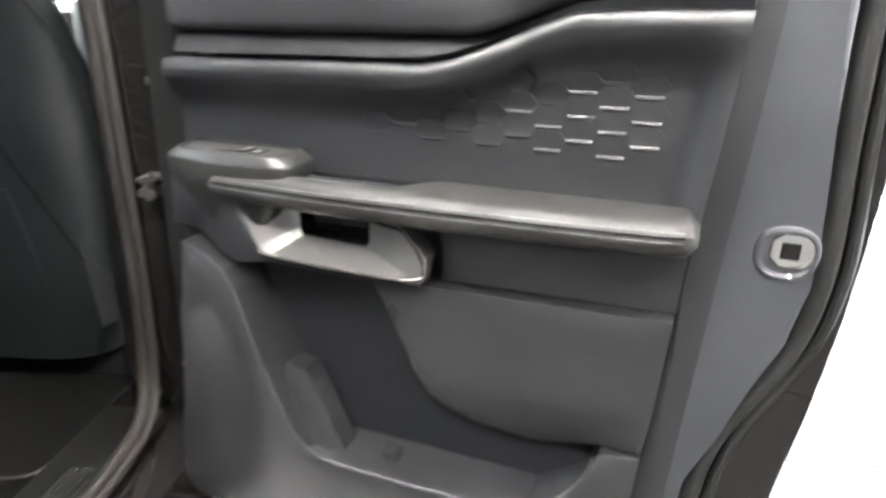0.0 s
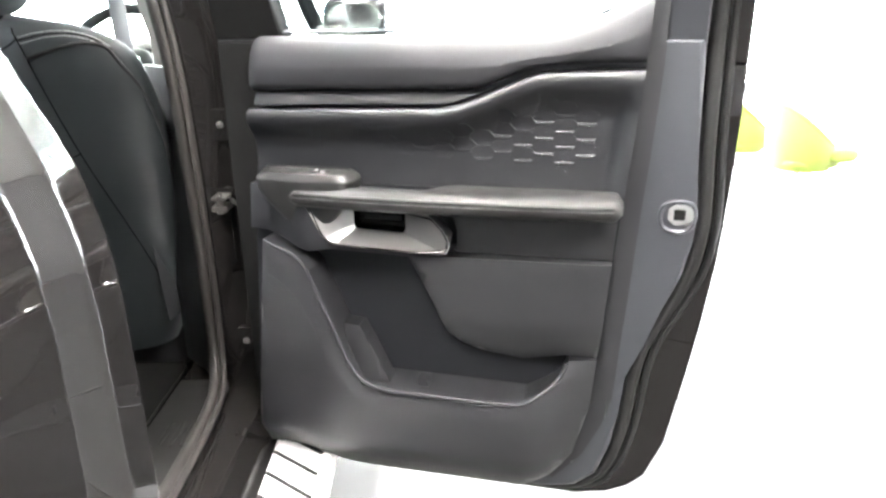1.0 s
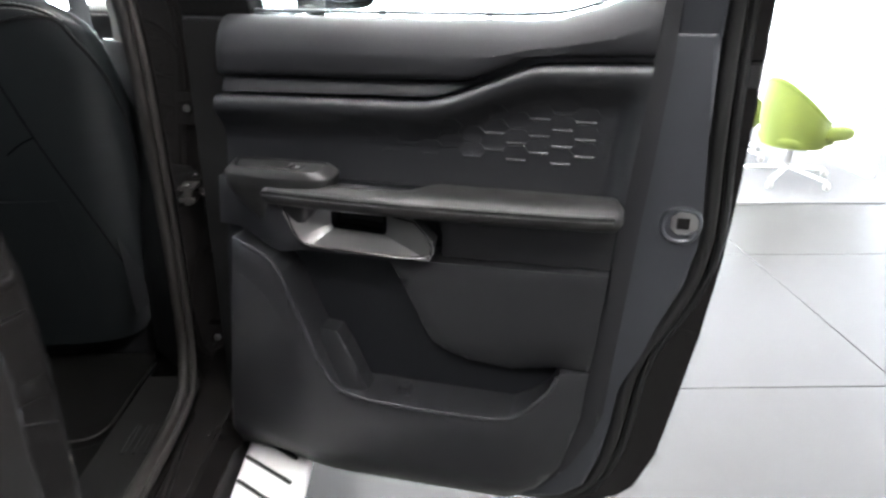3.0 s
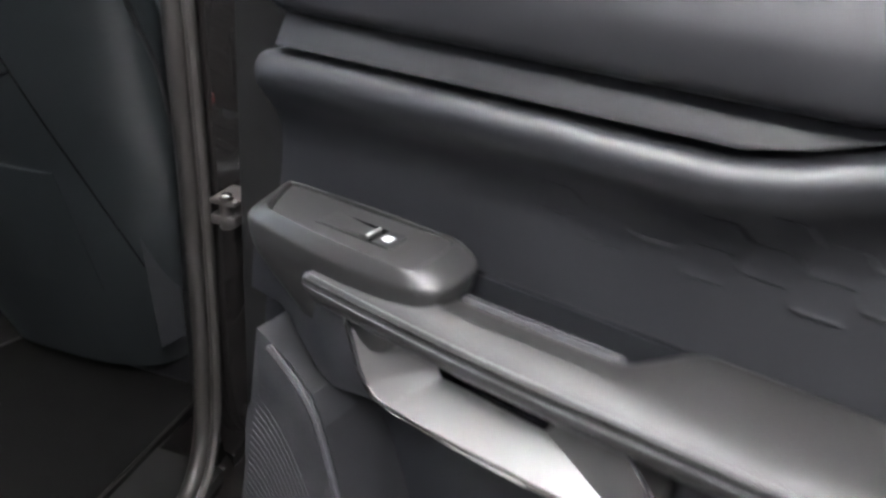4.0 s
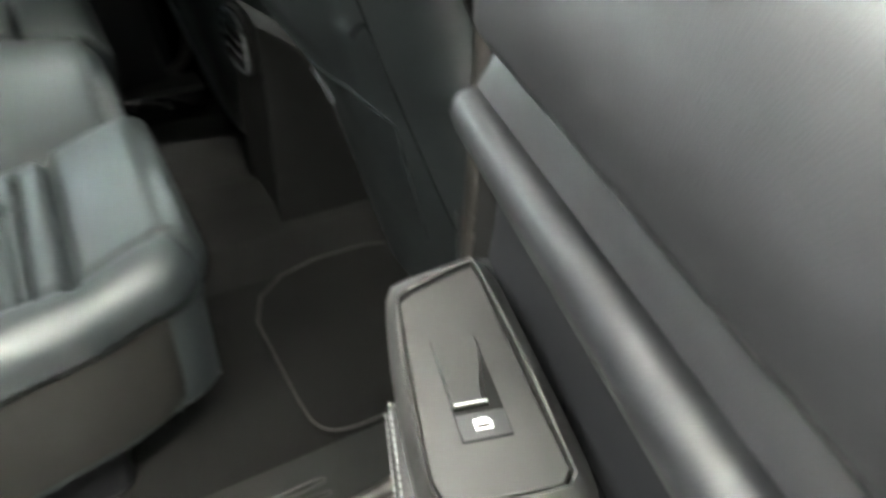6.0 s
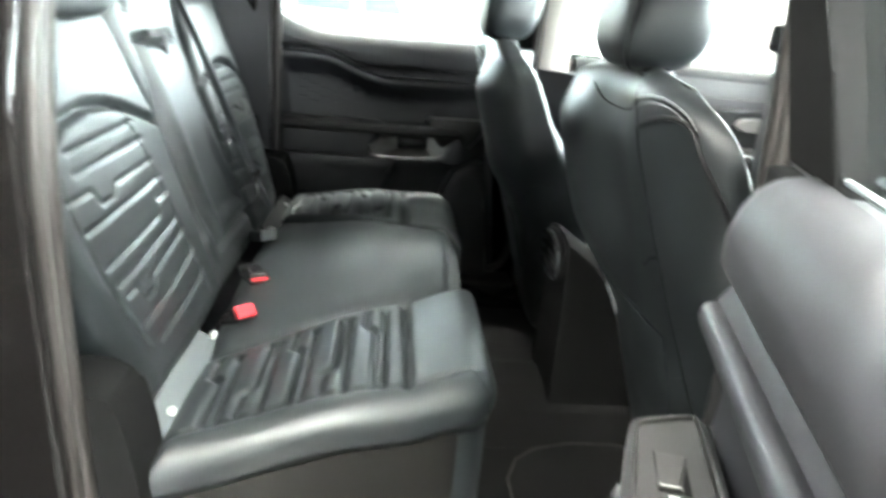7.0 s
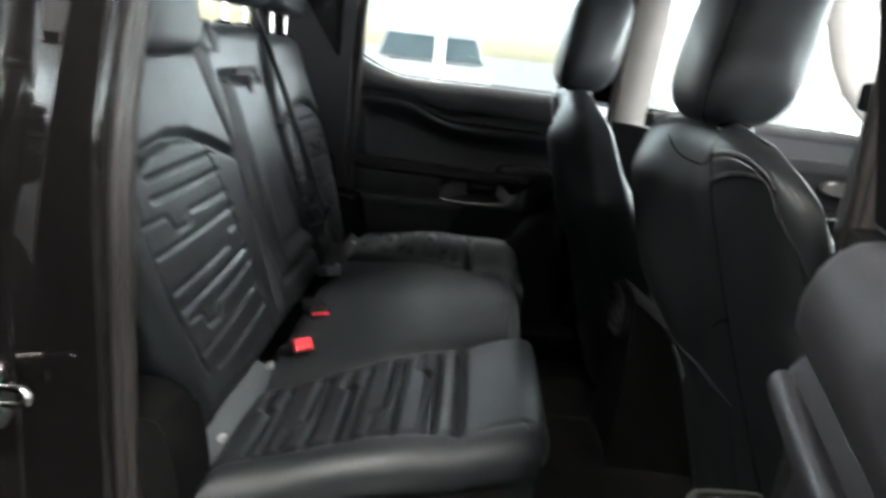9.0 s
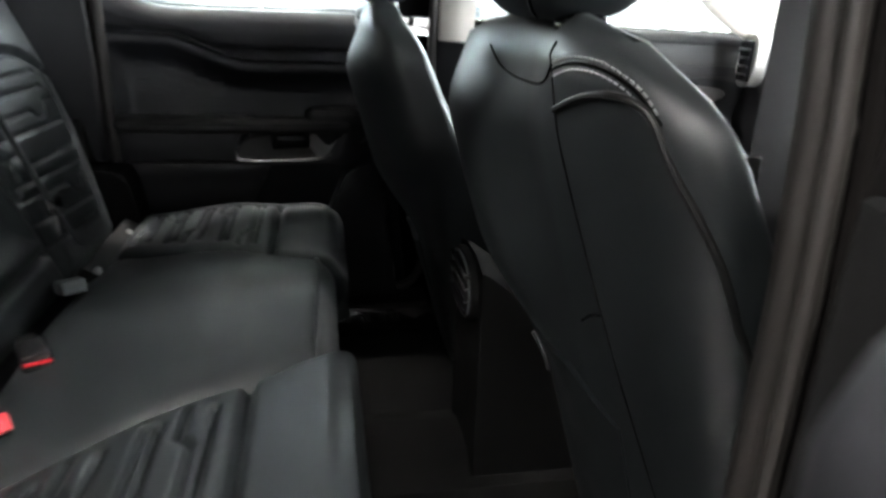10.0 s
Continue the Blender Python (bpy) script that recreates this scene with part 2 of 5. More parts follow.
def relief(outline, place, height, back, step=0.02, r=0.006):
    """A sheet with an outline in (a, b) whose face lies at height(a, b), with a rolled rim of radius r and walls down to back."""
    bm = bmesh.new()
    f = bm.faces.new([bm.verts.new((a, b, 0)) for a, b in outline])
    for part_r in (0.3, 0.7):
        bmesh.ops.inset_region(bm, faces=[f] if f.is_valid else bm.faces[:], thickness=r * part_r, use_even_offset=True)
    lo = [min(p[k] for p in outline) for k in (0, 1)]
    hi = [max(p[k] for p in outline) for k in (0, 1)]
    for k in (0, 1):
        n = int((hi[k] - lo[k]) / step)
        for i in range(1, n + 1):
            at = [0, 0, 0]
            at[k] = lo[k] + (hi[k] - lo[k]) * i / (n + 1)
            no = [0, 0, 0]
            no[k] = 1
            bmesh.ops.bisect_plane(bm, geom=bm.verts[:] + bm.edges[:] + bm.faces[:], plane_co=at, plane_no=no, dist=1e-5)
    seg = [(Vector(a), Vector(outline[(i + 1) % len(outline)])) for i, a in enumerate(outline)]

    def gap(p):
        best = 9.0
        for a, b in seg:
            d = b - a
            t = max(0.0, min(1.0, (p - a).dot(d) / max(d.length_squared, 1e-12)))
            best = min(best, (p - a - d * t).length)
        return best

    rim = [e for e in bm.edges if e.is_boundary]
    flat = {}
    for v in bm.verts:
        p = Vector((v.co.x, v.co.y))
        d = min(1.0, gap(p) / r)
        drop = r * (1 - math.sqrt(max(0.0, 1 - (1 - d) ** 2)))
        flat[v] = (p.x, p.y, height(p.x, p.y) - drop)
    ext = bmesh.ops.extrude_edge_only(bm, edges=rim)["geom"]
    new_v = [g for g in ext if isinstance(g, bmesh.types.BMVert)]
    for v in new_v:
        flat[v] = (v.co.x, v.co.y, back)
    for v, (a, b, w) in flat.items():
        v.co = place(a, w, b)
    bmesh.ops.holes_fill(bm, edges=[e for e in bm.edges if e.is_boundary], sides=0)
    return bm


def sheet(fn, nu, nv, base=None):
    """A grid surface fn(s, t); base(s, t) gives its underside, which closes it."""
    bm = bmesh.new()
    top = [[bm.verts.new(fn(i / nu, j / nv)) for j in range(nv + 1)] for i in range(nu + 1)]
    for i in range(nu):
        for j in range(nv):
            bm.faces.new((top[i][j], top[i + 1][j], top[i + 1][j + 1], top[i][j + 1]))
    if base:
        ring = [(i, 0) for i in range(nu)] + [(nu, j) for j in range(nv)] + [(i, nv) for i in range(nu, 0, -1)] + [(0, j) for j in range(nv, 0, -1)]
        low = [bm.verts.new(base(i / nu, j / nv)) for i, j in ring]
        n = len(ring)
        for k in range(n):
            (i, j), (i2, j2) = ring[k], ring[(k + 1) % n]
            bm.faces.new((top[i][j], low[k], low[(k + 1) % n], top[i2][j2]))
        bm.faces.new(low)
    return bm


def near_line(p, line):
    """Distance from a point to a line through points, in the plane."""
    best = 9.0
    for a, b in zip(line, line[1:]):
        dx, dy = b[0] - a[0], b[1] - a[1]
        t = max(0.0, min(1.0, ((p[0] - a[0]) * dx + (p[1] - a[1]) * dy) / max(dx * dx + dy * dy, 1e-12)))
        best = min(best, math.hypot(p[0] - a[0] - dx * t, p[1] - a[1] - dy * t))
    return best


def pillow(cx, cy, cz, sx, sy, sz, power=3.2, nu=40, nv=24, turn=0.0, shape=None):
    """A stuffed block: a superellipsoid with an optional reshaping."""
    def at(s, t):
        a, b = s * math.tau, (t - 0.5) * math.pi
        ca, sa, cb, sb = math.cos(a), math.sin(a), math.cos(b), math.sin(b)
        f = lambda v, e: math.copysign(abs(v) ** e, v)
        e = 2 / power
        p = Vector((f(cb, e) * f(ca, e) * sx, f(cb, e) * f(sa, e) * sy, f(sb, e) * sz))
        if shape:
            p = shape(p)
        c, d = math.cos(turn), math.sin(turn)
        return Vector((cx + p.x, cy + p.y * c - p.z * d, cz + p.y * d + p.z * c))
    rings = [[at(i / nu, j / nv) for i in range(nu)] for j in range(1, nv)]
    return loft(rings)


def ribbon(pts, width, thick, across, bm=None):
    """A strap along a line, wide along the given direction."""
    pts = [Vector(p) for p in pts]
    a = Vector(across).normalized()
    rings = []
    for i, p in enumerate(pts):
        t = (pts[min(i + 1, len(pts) - 1)] - pts[max(i - 1, 0)]).normalized()
        s = (a - t * a.dot(t)).normalized()
        n = t.cross(s)
        rings.append([p + s * x * width / 2 + n * y * thick / 2 for x, y in ((-1, -1), (1, -1), (1, 1), (-1, 1))])
    return loft(rings, bm)


def stitches(pts, gap=0.006, length=0.0042, r=0.0006):
    """A row of stitches along a line, as short threads."""
    pts = [Vector(p) for p in pts]
    bm = bmesh.new()
    run = [0.0]
    for a, b in zip(pts, pts[1:]):
        run.append(run[-1] + (b - a).length)
    at = lambda d: Vector([float(np.interp(d, run, [p[k] for p in pts])) for k in range(3)])
    d = 0.0
    while d + length < run[-1]:
        tube([at(d), at(d + length)], r, 5, bm=bm)
        d += gap
    return bm


plain = lambda x, y, z: Vector((x, y, z))


# ---- showroom ----
# polished floor of large tiles over one sheet that reaches the horizon
ground = solid("ground", box((-400, -400, -0.6), (400, 400, -0.06)), CONCRETE, "pale concrete ground outside the showroom", "ground", kind="structure")
floor = solid("floor", box((-5.6, -9, -0.05), (9.2, 9.2, -0.004)), GROUT, "pale polished showroom floor", "floor", kind="structure")
solid("floor_covering", box((2.7, 2.73, -0.004), (9.1, 9.1, 0.006)), SLAB, "grey carpet tiles under the waiting chairs", "floor", kind="structure")
solid("ceiling", box((-5.6, -9, 4.4), (9.2, 9.2, 4.6)), CEILING, "plain grey-brown showroom ceiling", "ceiling", kind="structure")


def glazed_wall(name, a, b, posts, label):
    """A curtain wall on a low sill between two corners: a head beam, uprights and panes."""
    root = thing(name, label, "window wall", kind="structure")
    d = (Vector(b) - Vector(a))
    n = d.normalized()
    m = Matrix.Translation(a) @ Matrix.Rotation(math.atan2(n.y, n.x), 4, "Z")
    ln = d.length
    part("sill", box((0, -0.08, -0.004), (ln, 0.08, 0.16), 0.01, m=m), WHITE_METAL, root)
    part("head_beam", box((0, -0.08, 3.7), (ln, 0.08, 4.4), 0.01, m=m), WALL, root)
    for p in posts:
        part("upright", box((p - 0.05, -0.07, 0.16), (p + 0.05, 0.07, 3.7), 0.008, m=m), WHITE_METAL, root)
    for p, q in zip(posts, posts[1:]):
        pane = part("pane", box((p + 0.05, -0.006, 0.16), (q - 0.05, 0.006, 3.7), m=m), GLASS, root)
        pane.visible_shadow = False
    return root


glazed_wall("window_1", (-5.5, -9, 0), (-5.5, 9, 0), [0.05, 2.5, 4.9, 8.2, 10.6, 13.0, 15.4, 17.95], "tall glazed showroom front with pale uprights")
glazed_wall("window_2", (-5.4, 9.0, 0), (9.0, 9.0, 0), [0.05, 2.2, 4.1, 6.05, 7.6, 9.2, 11.2, 14.35], "tall glazed showroom side with pale uprights")

solid("wall_east", box((9.0, -9, -0.004), (9.2, 2, 4.4)), GREY_WALL, "plain grey showroom wall", "wall", kind="structure")
glazed_wall("window_3", (9.1, 2, 0), (9.1, 9, 0), [0.05, 2.3, 4.6, 6.95], "tall glazed showroom side with pale uprights")
solid("wall_south", box((-5.6, -9.2, -0.004), (9.2, -9, 4.4)), GREY_WALL, "plain grey showroom wall", "wall", kind="structure")
lamp = thing("ceiling_light", "white linear showroom ceiling light, switched on", "ceiling light", pose(0.6, -3.2, 4.4), "rows of ceiling lights")
part("housing", box((-0.07, -0.75, -0.06), (0.07, 0.75, 0), 0.006), WHITE_METAL, lamp)
part("diffuser", box((-0.055, -0.73, -0.075), (0.055, 0.73, -0.061), 0.004), LAMP, lamp)
for x in (-1.8, 0.6, 3.0):
    for y in (-3.2, -0.4, 2.4, 5.2):
        if (x, y) not in ((0.6, -3.2), (-1.8, -3.2)):
            copy_thing(lamp, pose(x, y, 4.4))

# square tiles, each laid on the screed with a narrow joint
one = bmesh.new()
box((-0.598, -0.598, -0.004), (0.598, 0.598, 0.0), 0.0012, 1, bm=one)
tile = part("tile", one, TILE, floor)
for ix in range(12):
    for iy in range(15):
        if ix or iy:
            more = new("tile", tile.data)
            more.parent = floor
            more.location = (-4.9 + 1.2 * ix, -8.3 + 1.2 * iy, 0)
tile.location = (-4.9, -8.3, 0)

# ---- the pickup's body ----
H = 0.83
DOOR_ANGLE = 74.4


def cab_side(side, name, label):
    """Sill, pillars and roof rail of one side of the cab."""
    root = thing(name, label, "pickup body", kind="structure")
    P = lambda x, y, z: Vector((x * side, y, z))
    lean = lambda z: -0.24 * max(0.0, z - 1.25)

    # rear pillar with its stepped shut face, running on into the outer body side
    step_in = curve([(0.70, 0.0), (0.95, 0.0), (1.05, 0.0), (1.12, -0.006), (1.18, -0.022), (1.25, -0.057), (1.32, -0.079), (1.72, -0.178)])
    cut = curve([(0.40, -0.775), (0.70, -0.79), (0.84, -0.815), (0.95, -0.840), (1.10, -0.836), (1.24, -0.814), (1.39, -0.796), (1.72, -0.78)])
    hem = curve([(0.95, 0.0), (1.18, 0.006), (1.25, 0.018), (1.32, 0.022), (1.72, 0.024)])
    rings = []
    for z in [0.36, 0.42, 0.48, 0.54, 0.60, 0.66, 0.75, 0.85, 0.92, 0.98, 1.02, 1.05, 1.08, 1.11, 1.14, 1.17, 1.20, 1.23, 1.26, 1.30, 1.34, 1.40, 1.46, 1.54, 1.62, 1.72]:
        fwd = 0.32 * max(0.0, 0.66 - z) ** 1.3
        i, c, o = lean(z), cut(z), step_in(z)
        seal_y = -0.767 + 0.009 * ease(z, 1.10, 1.40)
        deep = -0.862 + 0.040 * ease(z, 1.06, 1.30)
        inner = [(0.655 + i, -0.815), (0.690 + i, seal_y - 0.012), (0.735 + i, seal_y - 0.002), (0.752 + i, seal_y), (0.757 + i, seal_y - 0.006), (0.760 + i, c), (0.772 + i, deep)]
        outer = [(0.900 + o, deep - 0.020), (0.922 + o, -0.800), (0.927 + o, -0.785), (0.938 + o, -0.782), (0.9455 + o, -0.797), (0.9465 + o, -0.845 + hem(z)), (0.943 + o, -0.851 + hem(z)), (0.930 + o, -0.884 + hem(z))]
        skin = [(0.9325 + o, -0.905), (0.938 + o, -0.96), (0.944 + o, -1.018), (0.655 + i, -1.018)]
        ring = [(x, y + fwd) for x, y in inner + outer] + skin
        rings.append([P(x, y, z) for x, y in softened(ring, 0.0035)])
    bm = loft(rings)
    part("rear_pillar", bm, PAINT, root, "glossy dark grey painted pillar with stepped shut face", angle=46)

    # front pillar of the rear opening
    ring = lambda z, dx=0.0: [P(x + lean(z) + dx, y, z) for x, y in ((0.7145, 0.12), (0.7145, 0.042), (0.722, 0.034), (0.80, 0.032), (0.826, 0.042), (0.834, 0.062), (0.850, 0.076), (0.852, 0.12))]
    part("middle_pillar", loft([ring(z, 0.035 * ease(0.62 - z, 0.0, 0.25)) for z in np.linspace(0.38, 1.72, 24)]), PAINT, root, "glossy dark grey painted middle pillar")
    trim = lambda z: [P(x + lean(z), y, z) for x, y in ((0.60, 0.172), (0.604, 0.144), (0.63, 0.114), (0.668, 0.077), (0.692, 0.044), (0.705, 0.034), (0.712, 0.172))]
    part("pillar_cover", loft([trim(z) for z in np.linspace(0.50, 1.198, 12)]), PLASTIC, root, "black plastic lower pillar cover")
    slim = lambda z: [P(x + lean(z), y, z) for x, y in ((0.652, 0.12), (0.652, 0.092), (0.66, 0.067), (0.68, 0.047), (0.70, 0.034), (0.712, 0.034), (0.712, 0.12))]
    part("upper_pillar_cover", loft([slim(z) for z in np.linspace(1.202, 1.70, 12)]), PILLAR_TRIM, root, "pale upper pillar cover")

    # sill with its scuff plate
    prof = [(0.60, 0.44), (0.622, 0.488), (0.634, 0.500), (0.725, 0.500), (0.735, 0.494), (0.738, 0.478), (0.80, 0.470), (0.822, 0.462), (0.84, 0.43), (0.865, 0.40), (0.87, 0.33), (0.60, 0.33)]
    part("sill", loft([[P(x, y, z) for x, z in prof] for y in np.linspace(0.12, -0.86, 10)]), PAINT, root, "dark grey painted door sill")
    part("sill_plate", loft([[P(x, y, z) for x, z in ((0.626, 0.49), (0.632, 0.504), (0.732, 0.504), (0.739, 0.499), (0.739, 0.477))] for y in (0.02, -0.80)]), SCUFF, root, "dark plastic scuff plate")
    for k in range(3):
        part("scuff_groove", tube([P(0.679 + k * 0.0215 + 0.005 * math.cos(a), -0.195 + 0.042 * max(-1.0, min(1.0, 1.25 * math.sin(a))), 0.5042) for a in np.linspace(0, math.tau, 20, endpoint=False)], 0.0017, 6, closed=True), RUBBER, root)

    # rubber seal round the opening
    line = [(0.712, 0.028, 1.66), (0.716, 0.026, 1.30), (0.716, 0.026, 0.9), (0.716, 0.024, 0.62), (0.722, -0.008, 0.525), (0.735, -0.085, 0.497), (0.735, -0.42, 0.494), (0.735, -0.66, 0.50), (0.722, -0.745, 0.56), (0.714, -0.764, 0.70), (0.714, -0.768, 1.0), (0.714, -0.762, 1.25), (0.706, -0.752, 1.45), (0.668, -0.72, 1.64)]
    line = rounded([(x + lean(z), y, z) for x, y, z in line], 2, False)
    part("door_seal", tube([P(*p) for p in line], 0.0125, 10), SEAL, root, "black rubber door opening seal")
    part("seal_lip", tube([P(x + 0.019, y, z) for x, y, z in line], 0.007, 8), SEAL, root)

    # roof rail
    part("roof_rail", loft([[P(x, y, z) for x, z in ((0.56, 1.69), (0.60, 1.64), (0.66, 1.625), (0.70, 1.65), (0.69, 1.72), (0.60, 1.78), (0.56, 1.78))] for y in np.linspace(0.95, -0.98, 6)]), PAINT, root)
    part("rail_cover", loft([[P(x, y, z) for x, z in ((0.545, 1.675), (0.585, 1.628), (0.648, 1.612), (0.652, 1.618), (0.60, 1.637), (0.558, 1.688))] for y in np.linspace(0.93, -0.97, 6)]), HEADLINER, root, "pale roof rail cover")
    rail = rounded([(0.585, 0.58, 1.655), (0.615, 0.63, 1.54), (0.64, 0.70, 1.42), (0.655, 0.79, 1.34), (0.67, 0.93, 1.27), (0.68, 1.15, 1.20)], 2, False)
    part("front_pillar", tube([P(*p) for p in rail], 0.075, 14, flat=0.35, up=(1, 0, 0.2)), PILLAR_TRIM, root, "pale front pillar trim")
    return root


right_side = cab_side(1, "cab_side_right", "dark grey metallic cab side with open rear doorway")
cab_side(-1, "cab_side_left", "dark grey metallic cab side with closed doors")

for s in (-1, 1):
    bed = [Vector((s * x, 0, z)) for x, z in ((0.60, 0.40), (0.90, 0.40), (0.945, 0.55), (0.950, 0.80), (0.950, 1.05), (0.938, 1.13), (0.91, 1.19), (0.86, 1.20), (0.84, 1.18), (0.84, 0.75), (0.60, 0.75))]
    solid("cargo_bed_side", loft([[p + Vector((0, y, 0)) for p in bed] for y in (-1.02, -1.03, -2.4)]), PAINT, "dark grey metallic cargo bed side", "pickup body", kind="structure")

solid("cargo_bed_floor", box((-0.60, -2.40, 0.60), (0.60, -1.03, 0.66), 0.006), PLASTIC, "black lined cargo bed floor", "pickup body", kind="structure")


def road_wheel(m):
    wheel_part = thing("road_wheel", "black tyre on a dark alloy wheel", "wheel", m, "pickup road wheels")
    prof = [(-0.115, 0.23), (-0.125, 0.30), (-0.115, 0.355), (-0.08, 0.375), (0.08, 0.375), (0.115, 0.355), (0.125, 0.30), (0.115, 0.23)]
    tyre = part("tyre", loft([[Vector((x, r * math.cos(a), r * math.sin(a))) for x, r in prof] for a in np.linspace(0, math.tau, 41)], caps=False), RUBBER, wheel_part)
    part("rim", tube([(-0.10, 0, 0), (0.10, 0, 0)], 0.232, 32), STEEL, wheel_part, "dark alloy rim")
    return wheel_part


rolling = road_wheel(pose(0.78, 1.98, 0.375))
for x, y in ((-0.78, 1.98), (0.74, -1.75), (-0.74, -1.75)):
    copy_thing(rolling, pose(x, y, 0.375))

# striker on the rear pillar
striker = thing("door_striker", "zinc door striker bolted to the rear pillar", "door striker", pose(0.796, -0.864, 0.957))
part("striker_plate", prism(rounded([(-0.018, -0.020), (-0.010, -0.042), (0.010, -0.042), (0.018, -0.020), (0.018, 0.020), (0.010, 0.042), (-0.010, 0.042), (-0.018, 0.020)], 2), lambda a, w, b: Vector((a, w, b)), 0, 0.005, 0.001), STEEL, striker)
part("striker_loop", tube(rounded([(0.008, 0.003, 0.010), (0.008, 0.038, 0.010), (0.008, 0.040, -0.008), (0.008, 0.003, -0.010)], 2, False), 0.0048, 10), CHROME, striker)
for z in (-0.026, 0.026):
    part("bolt", pillow(-0.001, 0.007, z, 0.0085, 0.004, 0.0085, 2.5, 14, 8), STEEL, striker)
    part("paint_dab", pillow(0.006, 0.0055, z * 0.72, 0.006, 0.0015, 0.004, 2.2, 10, 6), GREEN_PAINT, striker, "green paint mark")

# cab shell: floor, rear wall, roof
carpet = thing("cab_floor", "black carpeted cab floor", "car floor", kind="structure")
part("floor_pan", box((-0.62, -1.0, 0.36), (0.62, 1.5, 0.425)), CARPET, carpet)
part("tunnel", loft([[Vector((x, y, z)) for x, z in ((-0.16, 0.42), (-0.12, 0.50), (-0.05, 0.53), (0.05, 0.53), (0.12, 0.50), (0.16, 0.42))] for y in (-0.95, 0.1, 1.3)]), CARPET, carpet)
solid("cab_rear_wall", prism([(-0.72, 0.4), (0.72, 0.4), (0.72, 1.36), (-0.72, 1.36)], lambda a, w, b: Vector((a, -1.0 - w, b)), 0, 0.03), PLASTIC, "dark trimmed wall behind the rear bench", "car interior", kind="structure")
solid("cab_rear_header", prism([(-0.66, 1.60), (0.66, 1.60), (0.62, 1.72), (-0.62, 1.72)], lambda a, w, b: Vector((a, -1.0 - w, b)), 0, 0.03), HEADLINER, "pale header above the rear window", "car interior", kind="structure")
for s in (-1, 1):
    solid("rear_window_post", prism([(0.47, 1.36), (0.72, 1.36), (0.66, 1.60), (0.47, 1.60)], lambda a, w, b: Vector((a * s, -1.0 - w, b)), 0, 0.03), PLASTIC, "dark trim beside the rear window", "car interior", kind="structure")
rw = solid("rear_window", box((-0.47, -1.02, 1.36), (0.47, -1.014, 1.60)), TINTED, "rear cab window", "window", kind="structure")
rw.visible_shadow = False
roof = thing("cab_roof", "dark grey roof with pale headliner", "car roof", kind="structure")
part("roof_skin", sheet(lambda s, t: Vector(((s - 0.5) * 1.24, -1.02 + 1.97 * t, 1.78 + 0.035 * (1 - (2 * s - 1) ** 2))), 12, 8, lambda s, t: Vector(((s - 0.5) * 1.24, -1.02 + 1.97 * t, 1.74))), PAINT, roof)
part("headliner", sheet(lambda s, t: Vector(((s - 0.5) * 1.26, -1.0 + 1.94 * t, 1.66 + 0.05 * (1 - (2 * s - 1) ** 2))), 12, 8, lambda s, t: Vector(((s - 0.5) * 1.26, -1.0 + 1.94 * t, 1.735))), HEADLINER, roof)

# side step below the doors
board = thing("side_step", "silver side step with black grip strips", "side step")
part("board", box((0.868, -1.35, 0.385), (1.005, 1.6, 0.42), 0.012, 3), ALU, board)
for k in range(40):
    part("grip_strip", box((-0.066, -0.0045, 0.419), (0.066, 0.0045, 0.4235), 0.0015, 1, m=Matrix.Translation((0.926, -1.235 + k * 0.07, 0)) @ Matrix.Rotation(-0.66, 4, "Z")), RUBBER, board)
part("step_bracket", box((0.70, -0.5, 0.36), (0.87, -0.42, 0.40), 0.006), RUBBER, board)
part("step_bracket", box((0.70, 0.9, 0.36), (0.87, 0.98, 0.40), 0.006), RUBBER, board)


# ---- doors ----
U_LEFT = curve([(0.40, 0.018), (1.26, 0.098)])
U_RIGHT = curve([(0.40, 0.62), (0.418, 0.640), (0.50, 0.700), (0.606, 0.726), (0.75, 0.738), (0.87, 0.748), (0.98, 0.757), (1.09, 0.768), (1.20, 0.777), (1.32, 0.784)])
BELT_TOP = curve([(0.09, 1.257), (0.60, 1.257), (0.645, 1.261), (0.70, 1.277), (0.745, 1.296), (0.80, 1.322)])
GROOVE = curve([(0.09, 1.138), (0.278, 1.141), (0.447, 1.143), (0.483, 1.150), (0.534, 1.170), (0.583, 1.192), (0.614, 1.2025), (0.697, 1.206), (0.80, 1.208)])
UNDER_ROLL = curve([(0.09, 1.164), (0.279, 1.166), (0.447, 1.168), (0.51, 1.169), (0.534, 1.174), (0.583, 1.194), (0.613, 1.2060), (0.70, 1.210), (0.80, 1.212)])


def polar(outline, n, centre):
    """An outline resampled at even angles round a centre."""
    cx, cy = centre
    out = []
    for k in range(n):
        a = k * math.tau / n
        dx, dy = math.cos(a), math.sin(a)
        best = 0.0
        for (x1, y1), (x2, y2) in zip(outline, list(outline[1:]) + [outline[0]]):
            ex, ey = x2 - x1, y2 - y1
            det = dx * -ey + ex * dy
            if abs(det) < 1e-12:
                continue
            px, py = x1 - cx, y1 - cy
            t = (px * -ey + ex * py) / det
            s = (dx * py - dy * px) / det
            if t > 0 and -1e-9 <= s <= 1 + 1e-9:
                best = max(best, t)
        out.append((cx + dx * best, cy + dy * best))
    return out


def grow(outline, centre, d):
    """An outline moved out from its centre by d metres."""
    out = []
    for x, y in outline:
        v = Vector((x - centre[0], y - centre[1]))
        v = v * ((v.length + d) / v.length)
        out.append((centre[0] + v.x, centre[1] + v.y))
    return out


